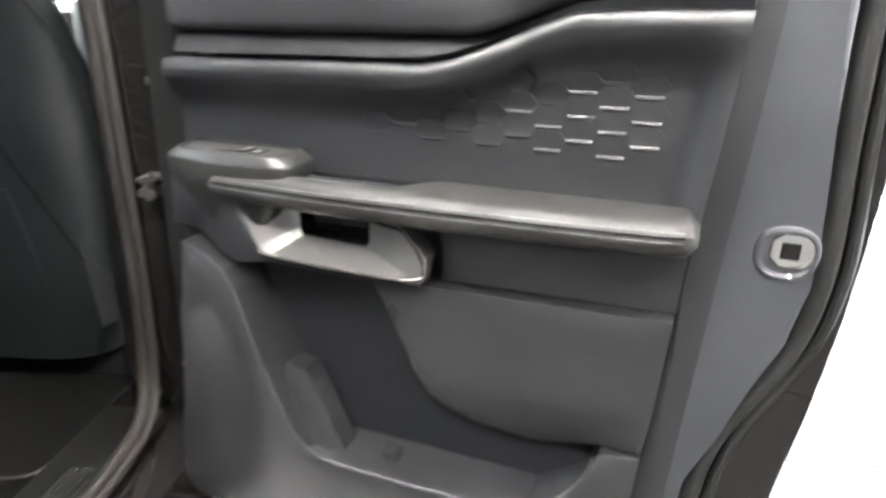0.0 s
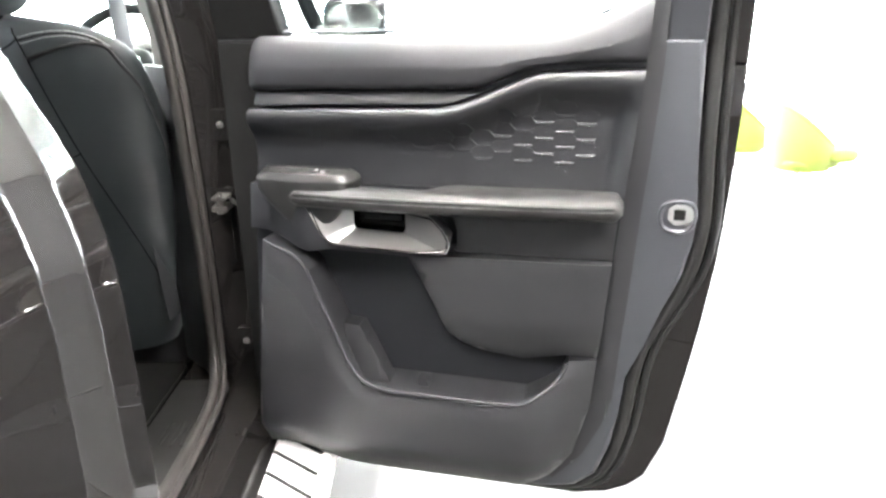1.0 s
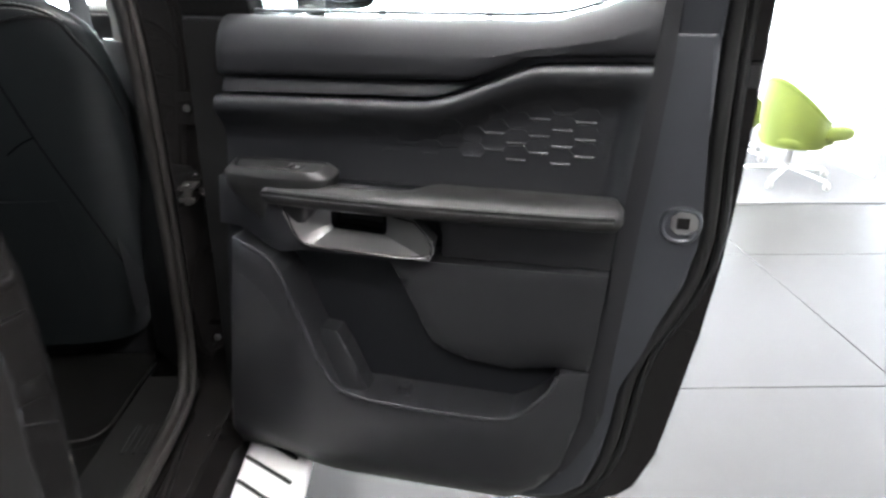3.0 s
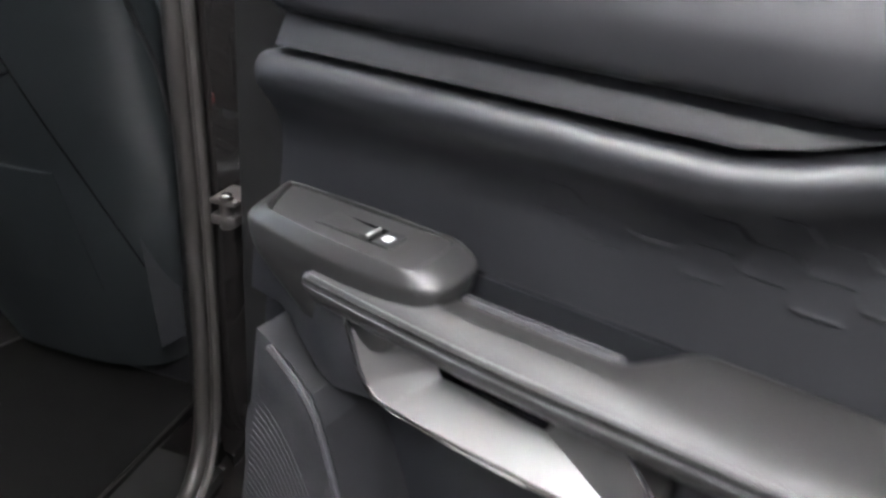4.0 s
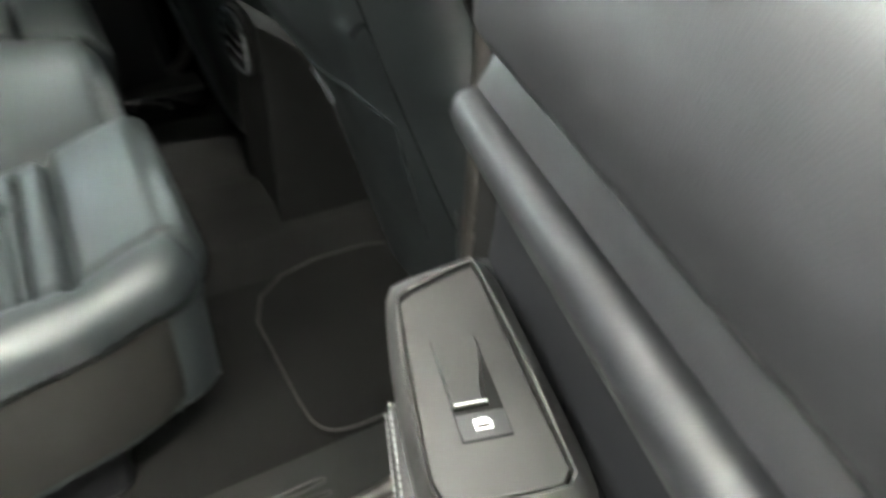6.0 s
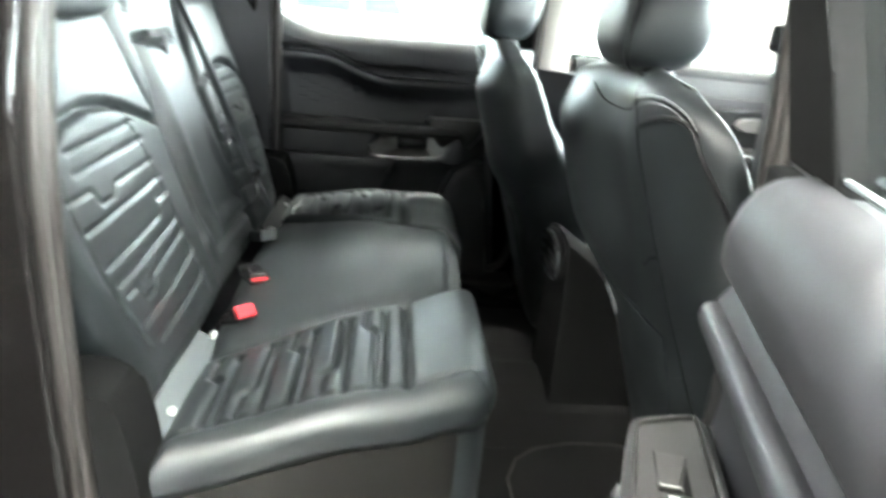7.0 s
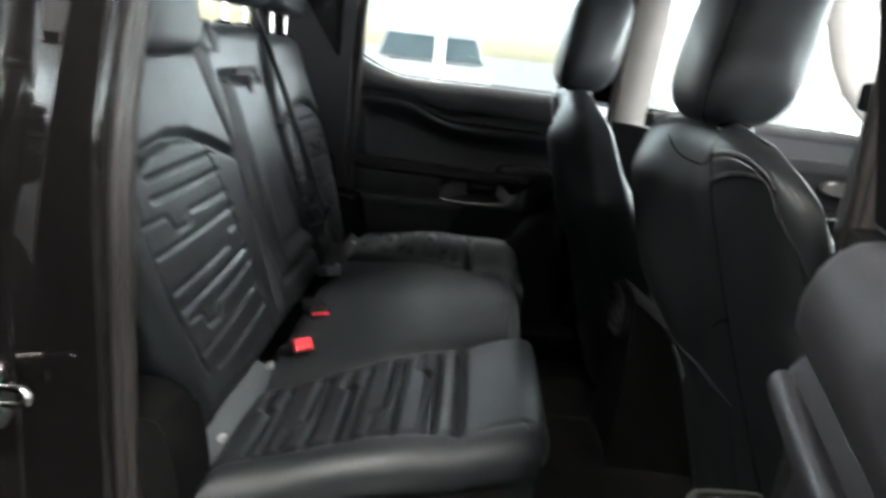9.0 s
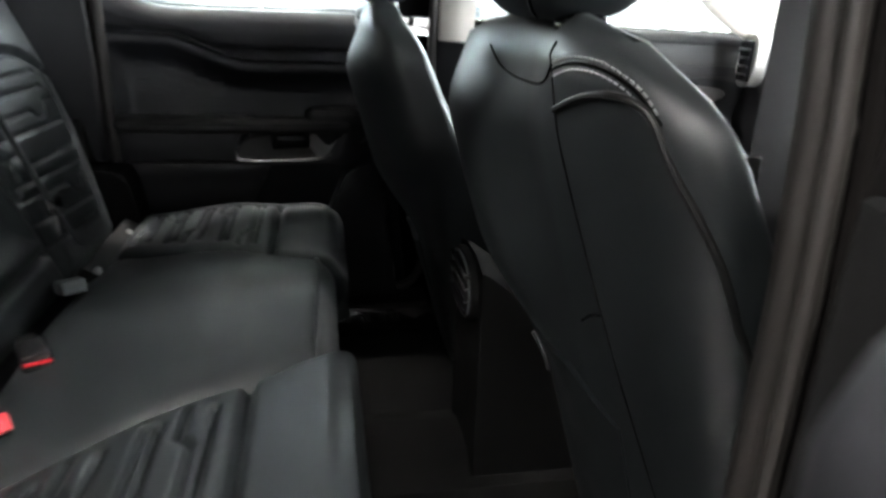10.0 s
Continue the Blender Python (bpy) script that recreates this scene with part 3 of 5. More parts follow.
def rear_door(side, m, label):
    """A rear door with its whole inner trim. Coordinates: u from the hinge, w inwards, z up."""
    door = thing("rear_door", label, "car door", m, "rear doors")
    M = lambda u, w, z: Vector((u, -w * side, z))
    tilt = lambda u, w, z: M(u, w + 0.24 * max(0.0, z - 1.25), z)

    # painted shell, inner panel and rubber
    u0 = 0.0 if side > 0 else -0.05
    shell = [(u0, 0.345), (0.70, 0.332), (0.765, 0.342), (0.808, 0.365), (0.838, 0.395), (0.87, 0.478), (0.89, 0.611), (0.910, 0.74), (0.925, 0.875), (0.932, 1.0), (0.936, 1.125), (0.938, 1.205), (u0, 1.205)]
    part("shell", prism(shell, M, -0.066, 0.0, 0.01, 3), PAINT, door, "dark grey metallic outer skin")
    inner = [(0.075, 0.385), (0.64, 0.372), (0.70, 0.385), (0.742, 0.42), (0.766, 0.49), (0.776, 0.56), (0.784, 0.647), (0.800, 0.715), (0.838, 0.79), (0.866, 0.850), (0.877, 0.92), (0.877, 0.98), (0.871, 1.07), (0.867, 1.25), (0.100, 1.25)]
    part("inner_panel", prism(inner, M, 0.0, 0.05, 0.012, 4), PAINT_IN, door, "grey painted inner door panel")
    part("frame_skin", prism([(0.80, 1.203), (0.938, 1.203), (0.93, 1.45), (0.90, 1.66), (0.80, 1.66)], tilt, -0.06, -0.001, 0.006), PAINT, door, "dark grey painted window surround")
    part("frame_panel", prism([(0.806, 1.238), (0.867, 1.238), (0.866, 1.40), (0.852, 1.62), (0.806, 1.62)], tilt, -0.0005, 0.0475, 0.004, 3), PAINT_IN, door, "grey painted window surround")
    rim = rounded([(u, w, z) for (u, z), w in zip([(0.03, 0.372), (0.30, 0.366), (0.64, 0.358), (0.71, 0.372), (0.757, 0.412), (0.782, 0.49), (0.792, 0.56), (0.800, 0.645), (0.816, 0.708), (0.854, 0.782), (0.882, 0.846), (0.893, 0.92), (0.893, 0.98), (0.887, 1.07), (0.884, 1.25), (0.878, 1.40), (0.86, 1.60)], [0.016] * 17)], 2, False)
    part("weatherstrip", tube([tilt(u, w, z) for u, w, z in rim], 0.0125, 10), RUBBER, door, "black rubber weatherstrip")
    part("outer_seal", tube([tilt(u + 0.024, 0.006, z - (0.012 if z < 0.4 else 0)) for u, w, z in rim], 0.007, 8), RUBBER, door)

    # window frame and pane
    part("window_frame", prism([(u0, 1.25), (0.138, 1.25), (0.122, 1.34), (0.09, 1.46), (0.062, 1.55), (0.06, 1.60), (0.80, 1.60), (0.792, 1.42), (0.798, 1.32), (0.80, 1.25), (0.804, 1.25), (0.804, 1.45), (0.804, 1.66), (u0, 1.67)], tilt, -0.012, 0.032, 0.006), CONSOLE, door, "black window frame")
    pane = part("pane", prism([(0.05, 1.19), (0.80, 1.19), (0.80, 1.61), (0.05, 1.61)], tilt, -0.004, 0.0), TINTED, door, "lightly tinted side window")
    pane.visible_shadow = False
    seal = rounded([(0.138, 0.026, 1.262), (0.45, 0.026, 1.2625), (0.63, 0.026, 1.2635), (0.69, 0.026, 1.279), (0.74, 0.026, 1.300), (0.79, 0.026, 1.326)], 2, False)
    part("belt_seal", tube([M(*p) for p in seal], 0.0045, 8, flat=0.7), FELT, door, "rubber strip at the foot of the window")

    if side > 0:
        part("mirror_corner", prism([(0.0, 1.15), (0.10, 1.15), (0.105, 1.252), (0.10, 1.275), (0.0, 1.275)], M, -0.064, 0.030, 0.004), PLASTIC, door, "black corner trim")
        part("hinge_cover", prism([(0.010, 0.42), (0.060, 0.42), (0.105, 0.95), (0.108, 1.248), (0.012, 1.248)], M, -0.001, 0.0525, 0.006), CONSOLE, door, "black rubber edge cover")

    # upper roll of the trim
    rings = []
    for i in range(61):
        s = i / 60
        u = 0.098 + (0.782 - 0.098) * s
        zt, zb = BELT_TOP(u), UNDER_ROLL(u)
        e = 0.010 * (1 - ease(s, 0, 0.02)) + 0.004 * ease(s, 0.985, 1)
        mid = (zt + zb) / 2
        prof = [(0.028, zt - 0.006), (0.034, zt - 0.001), (0.053, zt - 0.001), (0.069, zt - 0.005), (0.081, zt - 0.0145), (0.0900, zt - 0.030), (0.0947, zt - 0.049), (0.0960, mid - 0.012), (0.0945, zb + 0.012), (0.0900, zb + 0.004), (0.082, zb), (0.028, zb)]
        rings.append([M(U_LEFT(z) + (U_RIGHT(z) - U_LEFT(z)) * s, w - (e if w > 0.04 else 0), z) for w, z in prof])
    part("upper_trim", loft(rings), PLASTIC_LIGHT, door, "grained dark grey upper trim roll")

    # slim band and the dark slot under it
    band = [(0.097, 1.1385), (0.278, 1.1415), (0.447, 1.1440), (0.480, 1.1510), (0.515, 1.1630), (0.530, 1.1690), (0.505, 1.1675), (0.278, 1.1645), (0.097, 1.1625)]
    part("trim_band", relief(band, M, lambda u, z: 0.0745 + 0.55 * (1.1660 - z), 0.04, 0.012, 0.002), PLASTIC_LIGHT, door, "slim dark grey trim band")

    # padded insert with its rolled top edge
    rings = []
    for i in range(71):
        s = i / 70
        u = 0.096 + (0.772 - 0.096) * s
        zt = GROOVE(u) - 0.006
        lift = 0.034 * ease(u, 0.735, 0.774)
        deep = max(0.0, min(1.0, (zt - 1.0) / 0.13))
        prof = [(0.030, zt), (0.086, zt), (0.0935, zt - 0.0025), (0.0975, zt - 0.008), (0.0985, zt - 0.016), (0.0945, zt - 0.027), (0.082, zt - 0.040), (0.071, zt - 0.053), (0.0625, zt - 0.068), (0.060, zt - 0.082 * deep), (0.059, 1.025), (0.060, 1.00), (0.062, 0.985), (0.030, 0.985)]
        rings.append([M(U_LEFT(z) + (U_RIGHT(z) - U_LEFT(z)) * s, w + (lift * min(1.0, max(0.0, (0.0985 - w) / 0.038)) if w > 0.05 and z < zt - 0.014 else 0), z) for w, z in prof])
    insert = part("padded_insert", loft(rings), SOFT, door, "padded dark insert embossed with hexagons")
    # stretched hexagons, each with a lip along its lower edge, fading out towards the hinge
    for k, n in enumerate((1, 1, 1, 2, 2, 2, 3, 3, 4, 4, 4)):
        u = 0.341 + 0.035 * k
        low_z = (1.054 - 0.0009 * k) if k % 2 else (1.067 - 0.0008 * k)
        lip = 0.0018 * min(1.0, 0.45 + 0.075 * k)
        for j in range(n):
            z = low_z + 0.010 + 0.0265 * j
            fade = 0.6 if j == n - 1 and n > 2 else 1.0
            rings = []
            for dz, half, h in ((0.0128, 0.0120, 0.0002), (0.0, 0.0228, 0.0003), (-0.0080, 0.0160, 0.0004), (-0.0108, 0.0140, lip * fade), (-0.0124, 0.0130, lip * fade * 0.9), (-0.0136, 0.0122, 0.0)):
                d = GROOVE(u) - 0.006 - z - dz
                w0 = float(np.interp(d, [0.018, 0.028, 0.040, 0.053, 0.068, 0.082], [0.0985, 0.093, 0.082, 0.071, 0.0625, 0.060]))
                rings.append([M(u - half, w0 + h, z + dz), M(u + half, w0 + h, z + dz), M(u + half, w0 - 0.004, z + dz), M(u - half, w0 - 0.004, z + dz)])
            part("embossed_hexagon", loft(rings), SOFT, insert, angle=25)

    # base trim behind everything
    base = [(U_LEFT(0.42), 0.415), (0.60, 0.41), (0.66, 0.44), (0.70, 0.50), (0.726, 0.606), (0.748, 0.87), (0.757, 0.98), (0.757, 0.995), (U_LEFT(0.995), 0.995)]
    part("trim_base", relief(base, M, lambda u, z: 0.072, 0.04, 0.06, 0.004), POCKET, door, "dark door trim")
    edge = [(0.784, 1.318), (0.777, 1.20), (0.769, 1.09), (0.757, 0.98), (0.748, 0.87), (0.738, 0.75), (0.726, 0.606), (0.70, 0.50), (0.655, 0.435), (0.58, 0.412), (0.58, 0.398), (0.66, 0.410), (0.712, 0.47), (0.745, 0.54), (0.763, 0.60), (0.769, 0.70), (0.776, 0.793), (0.788, 0.969), (0.795, 1.05), (0.805, 1.20), (0.808, 1.318)]
    part("trim_edge", relief(edge, M, lambda u, z: 0.064, 0.045, 0.06, 0.004), PLASTIC, door)
    front = [(U_LEFT(0.99), 0.992), (0.21, 0.992), (0.202, 0.966), (0.237, 0.907), (0.260, 0.8965), (0.472, 0.8915), (0.40, 0.882), (0.245, 0.886), (0.20, 0.878), (0.10, 0.902), (U_LEFT(0.90), 0.905)]
    part("front_trim", relief(front, M, lambda u, z: 0.094 + 0.040 * ease(u, 0.10, 0.20), 0.05, 0.02, 0.005), SOFT, door)
    under = [(0.46, 0.975), (0.752, 0.975), (0.746, 0.888), (0.475, 0.885), (0.476, 0.925)]
    part("under_arm_panel", relief(under, M, lambda u, z: 0.098, 0.05, 0.03, 0.004), PLASTIC, door)
    lower = [(0.389, 0.880), (0.56, 0.883), (0.746, 0.886), (0.737, 0.76), (0.731, 0.700), (0.684, 0.702), (0.60, 0.684), (0.527, 0.692), (0.487, 0.705), (0.459, 0.727), (0.440, 0.775), (0.425, 0.806)]
    part("lower_insert", relief(lower, M, lambda u, z: 0.116 + 0.006 * ease(z, 0.84, 0.88) - 0.02 * ease(0.77 - z, 0, 0.09), 0.06, 0.02, 0.006), PLASTIC, door, "plain dark lower insert")

    # map pocket with the loudspeaker panel in front
    front_w = lambda u, z: 0.163 - 0.030 * ease(0.27 - u, 0, 0.18) - 0.052 * ease(u, 0.60, 0.72) - 0.05 * ease(0.50 - z, 0, 0.10)
    pocket = [(0.106, 0.893), (0.128, 0.888), (0.155, 0.882), (0.187, 0.868), (0.205, 0.845), (0.225, 0.800), (0.262, 0.712), (0.302, 0.622), (0.46, 0.621), (0.605, 0.620), (0.640, 0.640), (0.668, 0.664), (0.678, 0.690), (0.684, 0.700), (0.731, 0.700), (0.724, 0.606), (0.696, 0.503), (0.65, 0.442), (0.60, 0.414), (0.30, 0.408), (0.046, 0.411)]
    pk = part("map_pocket", relief(pocket, M, front_w, 0.07, 0.025, 0.010), PLASTIC, door, "dark moulded map pocket")
    part("pocket_edge", tube([M(u, front_w(u, z) - 0.004, z + 0.001) for u, z in rounded([(0.130, 0.887), (0.185, 0.870), (0.208, 0.842), (0.262, 0.712), (0.302, 0.622), (0.46, 0.621), (0.605, 0.620), (0.668, 0.664), (0.680, 0.697)], 2, False)], 0.0045, 8), PLASTIC_LIGHT, pk)
    if side > 0:
        grille = bmesh.new()
        for k in range(20):
            r = 0.035 + k * 0.0095
            arc = []
            for a in np.linspace(15, 88, 12):
                u, z = 0.075 + r * math.sin(radians(a)) * 0.75, 0.62 + r * math.cos(radians(a))
                if z < 0.86 - max(0.0, u - 0.15) * 1.6 and u < 0.285 - max(0.0, z - 0.62) * 0.40:
                    arc.append(M(u, front_w(u, z) + 0.0004, z))
            if len(arc) > 2:
                tube(arc, 0.0004, 5, bm=grille)
        tagged(part("speaker_grille", grille, PLASTIC, pk, "ribbed loudspeaker grille"), kind="stuff")
    holder = [(0.255, 0.60), (0.262, 0.738), (0.292, 0.735), (0.312, 0.700), (0.352, 0.612), (0.352, 0.60)]
    part("bottle_divider", relief(holder, M, lambda u, z: 0.132, 0.09, 0.03, 0.006), PLASTIC, door)
    part("pocket_clip", relief([(0.402, 0.58), (0.404, 0.636), (0.421, 0.634), (0.442, 0.58)], M, lambda u, z: 0.128, 0.10, 0.03, 0.003), PLASTIC_LIGHT, door)

    # armrest bolster
    front_face = curve([(0.18, 0.155), (0.25, 0.161), (0.33, 0.166), (0.40, 0.167), (0.50, 0.166), (0.62, 0.161), (0.72, 0.154), (0.757, 0.146)])
    back_face = lambda u: 0.112 - 0.052 * ease(u, 0.415, 0.47)
    rings = []
    for i in range(57):
        s = i / 56
        u = 0.184 + (0.758 - 0.184) * s
        shrink = math.sqrt(max(0.0, 1 - (1 - min(1, s / 0.025)) ** 2)) if s < 0.025 else (math.sqrt(max(0.0, 1 - (1 - min(1, (1 - s) / 0.02)) ** 2)) if s > 0.98 else 1)
        shrink = 0.35 + 0.65 * shrink
        wf, wb = front_face(u), back_face(u)
        prof = [(wb, 0.968), (wb, 0.994), (wb + 0.006, 1.000), (wb + 0.014, 1.0025), ((wf + wb) / 2 + 0.005, 1.0055), (wf - 0.022, 1.0050), (wf - 0.010, 1.0018), (wf - 0.003, 0.9975), (wf, 0.9930), (wf - 0.0012, 0.9915), (wf, 0.990), (wf + 0.0008, 0.983), (wf - 0.0015, 0.9755), (wf - 0.0075, 0.9695), (wf - 0.022, 0.9665)]
        cz, cw = 0.985, (wf + wb) / 2
        rings.append([M(u, cw + (w - cw) * (0.7 + 0.3 * shrink), cz + (z - cz) * shrink) for w, z in prof])
    arm = part("armrest", loft(rings), ARM_LEATHER, door, "stitched black leather armrest", angle=50)
    us = np.linspace(0.190, 0.745, 60)
    # seam tube, near-black for the shade in its crease
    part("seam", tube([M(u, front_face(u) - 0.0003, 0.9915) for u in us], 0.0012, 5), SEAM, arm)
    if side > 0:
        for dz, dw in ((0.0050, -0.0014), (-0.0050, 0.0009)):
            tagged(part("stitching", stitches([M(u, front_face(u) + dw, 0.9915 + dz) for u in us], 0.0046, 0.0034, 0.0006), THREAD_DARK, arm, "grey stitching"), kind="stuff")
        part("pull_slot_lip", tube([M(u, 0.106, 0.9945) for u in np.linspace(0.292, 0.42, 10)], 0.0055, 8), PLASTIC_LIGHT, arm)

    # switch pod
    c = (0.198, 0.118)
    plate = rounded([(0.146, 0.1405), (0.138, 0.1375), (0.128, 0.118), (0.1155, 0.0905), (0.1158, 0.0865), (0.121, 0.0858), (0.266, 0.0842), (0.2755, 0.0848), (0.2765, 0.094), (0.2770, 0.136), (0.2750, 0.1475), (0.262, 0.1495)], 2)
    podl = rounded([(0.122, 0.1440), (0.1145, 0.1390), (0.1065, 0.117), (0.0985, 0.087), (0.101, 0.0765), (0.118, 0.0715), (0.19, 0.0700), (0.2475, 0.0700), (0.280, 0.0715), (0.2955, 0.080), (0.3015, 0.099), (0.3015, 0.130), (0.2945, 0.147), (0.277, 0.1540), (0.235, 0.1550), (0.195, 0.1535), (0.155, 0.1490)], 2)
    n = 72
    pl, po = polar(plate, n, c), polar(podl, n, c)
    down = lambda o, z, dz=0.0: [M(u, w, z - dz * ease(u, 0.20, 0.30)) for u, w in o]
    edge_in = [(a[0] * 0.35 + b[0] * 0.65, a[1] * 0.35 + b[1] * 0.65) for a, b in zip(grow(po, c, -0.0015), grow(pl, c, 0.0045))]
    rings = [down(grow(po, c, -0.050), 0.935), down(grow(po, c, -0.036), 0.950), down(grow(po, c, -0.022), 0.966), down(grow(po, c, -0.010), 0.981), down(grow(po, c, -0.0040), 0.9905), down(grow(po, c, -0.0012), 1.001), down(po, 1.012), down(grow(po, c, -0.0004), 1.0152), down(grow(po, c, -0.0015), 1.0172), down(edge_in, 1.0250), down(grow(pl, c, 0.0034), 1.0276), down(grow(pl, c, 0.0014), 1.0268), down(grow(pl, c, 0.0006), 1.012)]
    pod = part("switch_pod", loft(rings), SATIN_BLACK, door, "satin black window switch housing")
    rings = [down(pl, 1.013), down(grow(pl, c, -0.0006), 1.0242), down(grow(pl, c, -0.0016), 1.0250)]
    part("switch_plate", loft(rings), SATIN_BLACK, pod, "flat satin black switch plate")
    if side > 0:
        # flat near-black plate for the shaded well round the rocker
        part("switch_well", box(M(0.1765, 0.1035, 1.0246), M(0.2455, 0.1295, 1.0253), 0.0003, 1), SEAM, pod)
        rock = []
        for u, z in ((0.1770, 1.0256), (0.186, 1.0262), (0.198, 1.0268), (0.210, 1.0276), (0.219, 1.0283), (0.2255, 1.0296)):
            dw = 0.0004 + 0.010 * ease(u, 0.180, 0.226)
            rock.append([M(u, 0.1032 + dw * 0.6, 1.0245), M(u, 0.1290, 1.0245), M(u, 0.1290, z - 0.0006), M(u, 0.1284, z), M(u, 0.1036 + dw, z), M(u, 0.1032 + dw, z - 0.0006)])
        part("rocker", loft(rock), SATIN_BLACK, pod, "window switch rocker")
        part("rocker_tip", box(M(0.2250, 0.1115, 1.0288), M(0.2266, 0.1288, 1.0303), 0.0005, 2), SILVER_TIP, pod, "bright metal rocker tip")
        part("icon_key", box(M(0.2295, 0.1040, 1.0250), M(0.2450, 0.1290, 1.0262), 0.0004, 1), PLASTIC, pod)
        icon = [(0.2338, 0.1215), (0.2330, 0.1150), (0.2352, 0.1125), (0.2402, 0.1125), (0.2402, 0.1215)]
        part("window_icon", prism(icon, lambda a, w, b: M(a, b, 1.0262 + w), 0, 0.0003), WHITE_MARK, pod)
        part("icon_bar", prism([(0.2375, 0.1202), (0.2375, 0.1140), (0.2388, 0.1140), (0.2388, 0.1202)], lambda a, w, b: M(a, b, 1.0264 + w), 0, 0.0003), GLOSS_BLACK, pod)

    # inner handle in its bright bowl
    outer = [(0.212, 0.966), (0.241, 0.911), (0.262, 0.8995), (0.466, 0.8945), (0.472, 0.926), (0.430, 0.965)]
    inn = [(0.289, 0.964), (0.289, 0.932), (0.293, 0.924), (0.382, 0.920), (0.387, 0.928), (0.387, 0.964)]
    wo = [0.131, 0.142, 0.146, 0.143, 0.141, 0.131]
    bowl = loft([[M(u, w - 0.03, z) for (u, z), w in zip(outer, wo)], [M(u, w, z) for (u, z), w in zip(outer, wo)], [M(u + (0.318 - u) * 0.03, w - 0.001, z + (0.93 - z) * 0.06) for (u, z), w in zip(outer, wo)], [M(u, 0.113, z) for u, z in inn]], caps=False)
    bez = part("handle_bezel", bowl, SILVER, door, "satin silver door handle bowl", angle=20)
    part("bezel_rim", tube([M(u, w + 0.001, z) for (u, z), w in zip(rounded(outer + outer[:1], 1, False), np.interp(np.linspace(0, 6, len(rounded(outer + outer[:1], 1, False))), range(7), wo + wo[:1]))], 0.0016, 8), GLOSS_BLACK, bez, "dark rim")
    edge_line = [(0.214, 0.953, 0.1335), (0.240, 0.911, 0.1425), (0.262, 0.9005, 0.1465), (0.470, 0.895, 0.1435), (0.472, 0.922, 0.1415)]
    part("bezel_edge", tube([M(u, w + 0.0012, z) for u, z, w in rounded(edge_line, 2, False)], 0.0018, 8), CHROME, bez, "bright polished edge")
    part("recess_wall", loft([[M(u, w, z) for u, z in inn] for w in (0.113, 0.080)], caps=False), GLOSS_BLACK, bez, "dark recess")
    part("handle_recess", prism(grow(inn, (0.334, 0.941), -0.001), M, 0.076, 0.0815), CONSOLE, bez)
    part("lever", box(M(0.300, 0.0815, 0.934), M(0.376, 0.097, 0.950), 0.004, 3), GLOSS_BLACK, bez, "black pull lever")

    # latch on the shut face
    latch = part("latch_bracket", prism(rounded([(0.832, 0.945), (0.873, 0.943), (0.875, 0.979), (0.833, 0.980)], 1), M, 0.048, 0.0530, 0.001), STEEL, door, "bare metal latch bracket")
    part("latch_mouth", box(M(0.8410, 0.052, 0.9530), M(0.8600, 0.0545, 0.9715), 0.001, 1), CONSOLE, latch, "dark latch opening")
    pocket = rounded([(0.819, 0.933), (0.872, 0.930), (0.878, 0.984), (0.820, 0.985)], 3)
    part("latch_pocket", tube([M(u, 0.0495, z) for u, z in pocket], 0.0045, 8, closed=True), PAINT_IN, door, "pressed lip round the latch")
    return door


rear_door(1, pose(H, 0, 0, 0, 0, DOOR_ANGLE - 90), "open rear pickup door with dark grey moulded trim")
rear_door(-1, pose(-H, 0, 0, 0, 0, -90), "closed rear pickup door with dark grey moulded trim")

for z in (0.60, 1.085):
    leaf = box((0.775, 0.022, z - 0.032), (0.822, 0.034, z + 0.032), 0.003)
    box((0.820, -0.030, z - 0.026), (0.834, 0.030, z + 0.026), 0.003, bm=leaf)
    hinge = part("hinge", leaf, PAINT, right_side)
    part("pin", tube([(0.826, 0.002, z - 0.040), (0.826, 0.002, z + 0.040)], 0.0065, 12), STEEL, hinge, "zinc hinge pin")
    part("bolt", pillow(0.792, 0.021, z, 0.007, 0.004, 0.007, 2.6, 14, 8), SILVER, hinge)

strap = thing("check_strap", "dark steel door check strap with its bracket", "door check")
part("strap", tube([(0.787, 0.050, 0.927), (0.806, 0.005, 0.927), (0.845, -0.045, 0.925)], 0.006, 8, flat=0.5), SEAL, strap)
part("strap_bracket", box((0.764, -0.012, 0.910), (0.796, 0.036, 0.922), 0.003), SEAL, strap)
part("strap_bracket", box((0.764, -0.012, 0.934), (0.796, 0.036, 0.941), 0.003), SEAL, strap)
part("pin", tube([(0.781, -0.004, 0.906), (0.781, -0.004, 0.944)], 0.008, 14), SEAL, strap)
part("pin_head", pillow(0.781, -0.004, 0.9445, 0.0062, 0.0062, 0.0028, 2.6, 18, 8), STEEL, strap, "bright pin head")


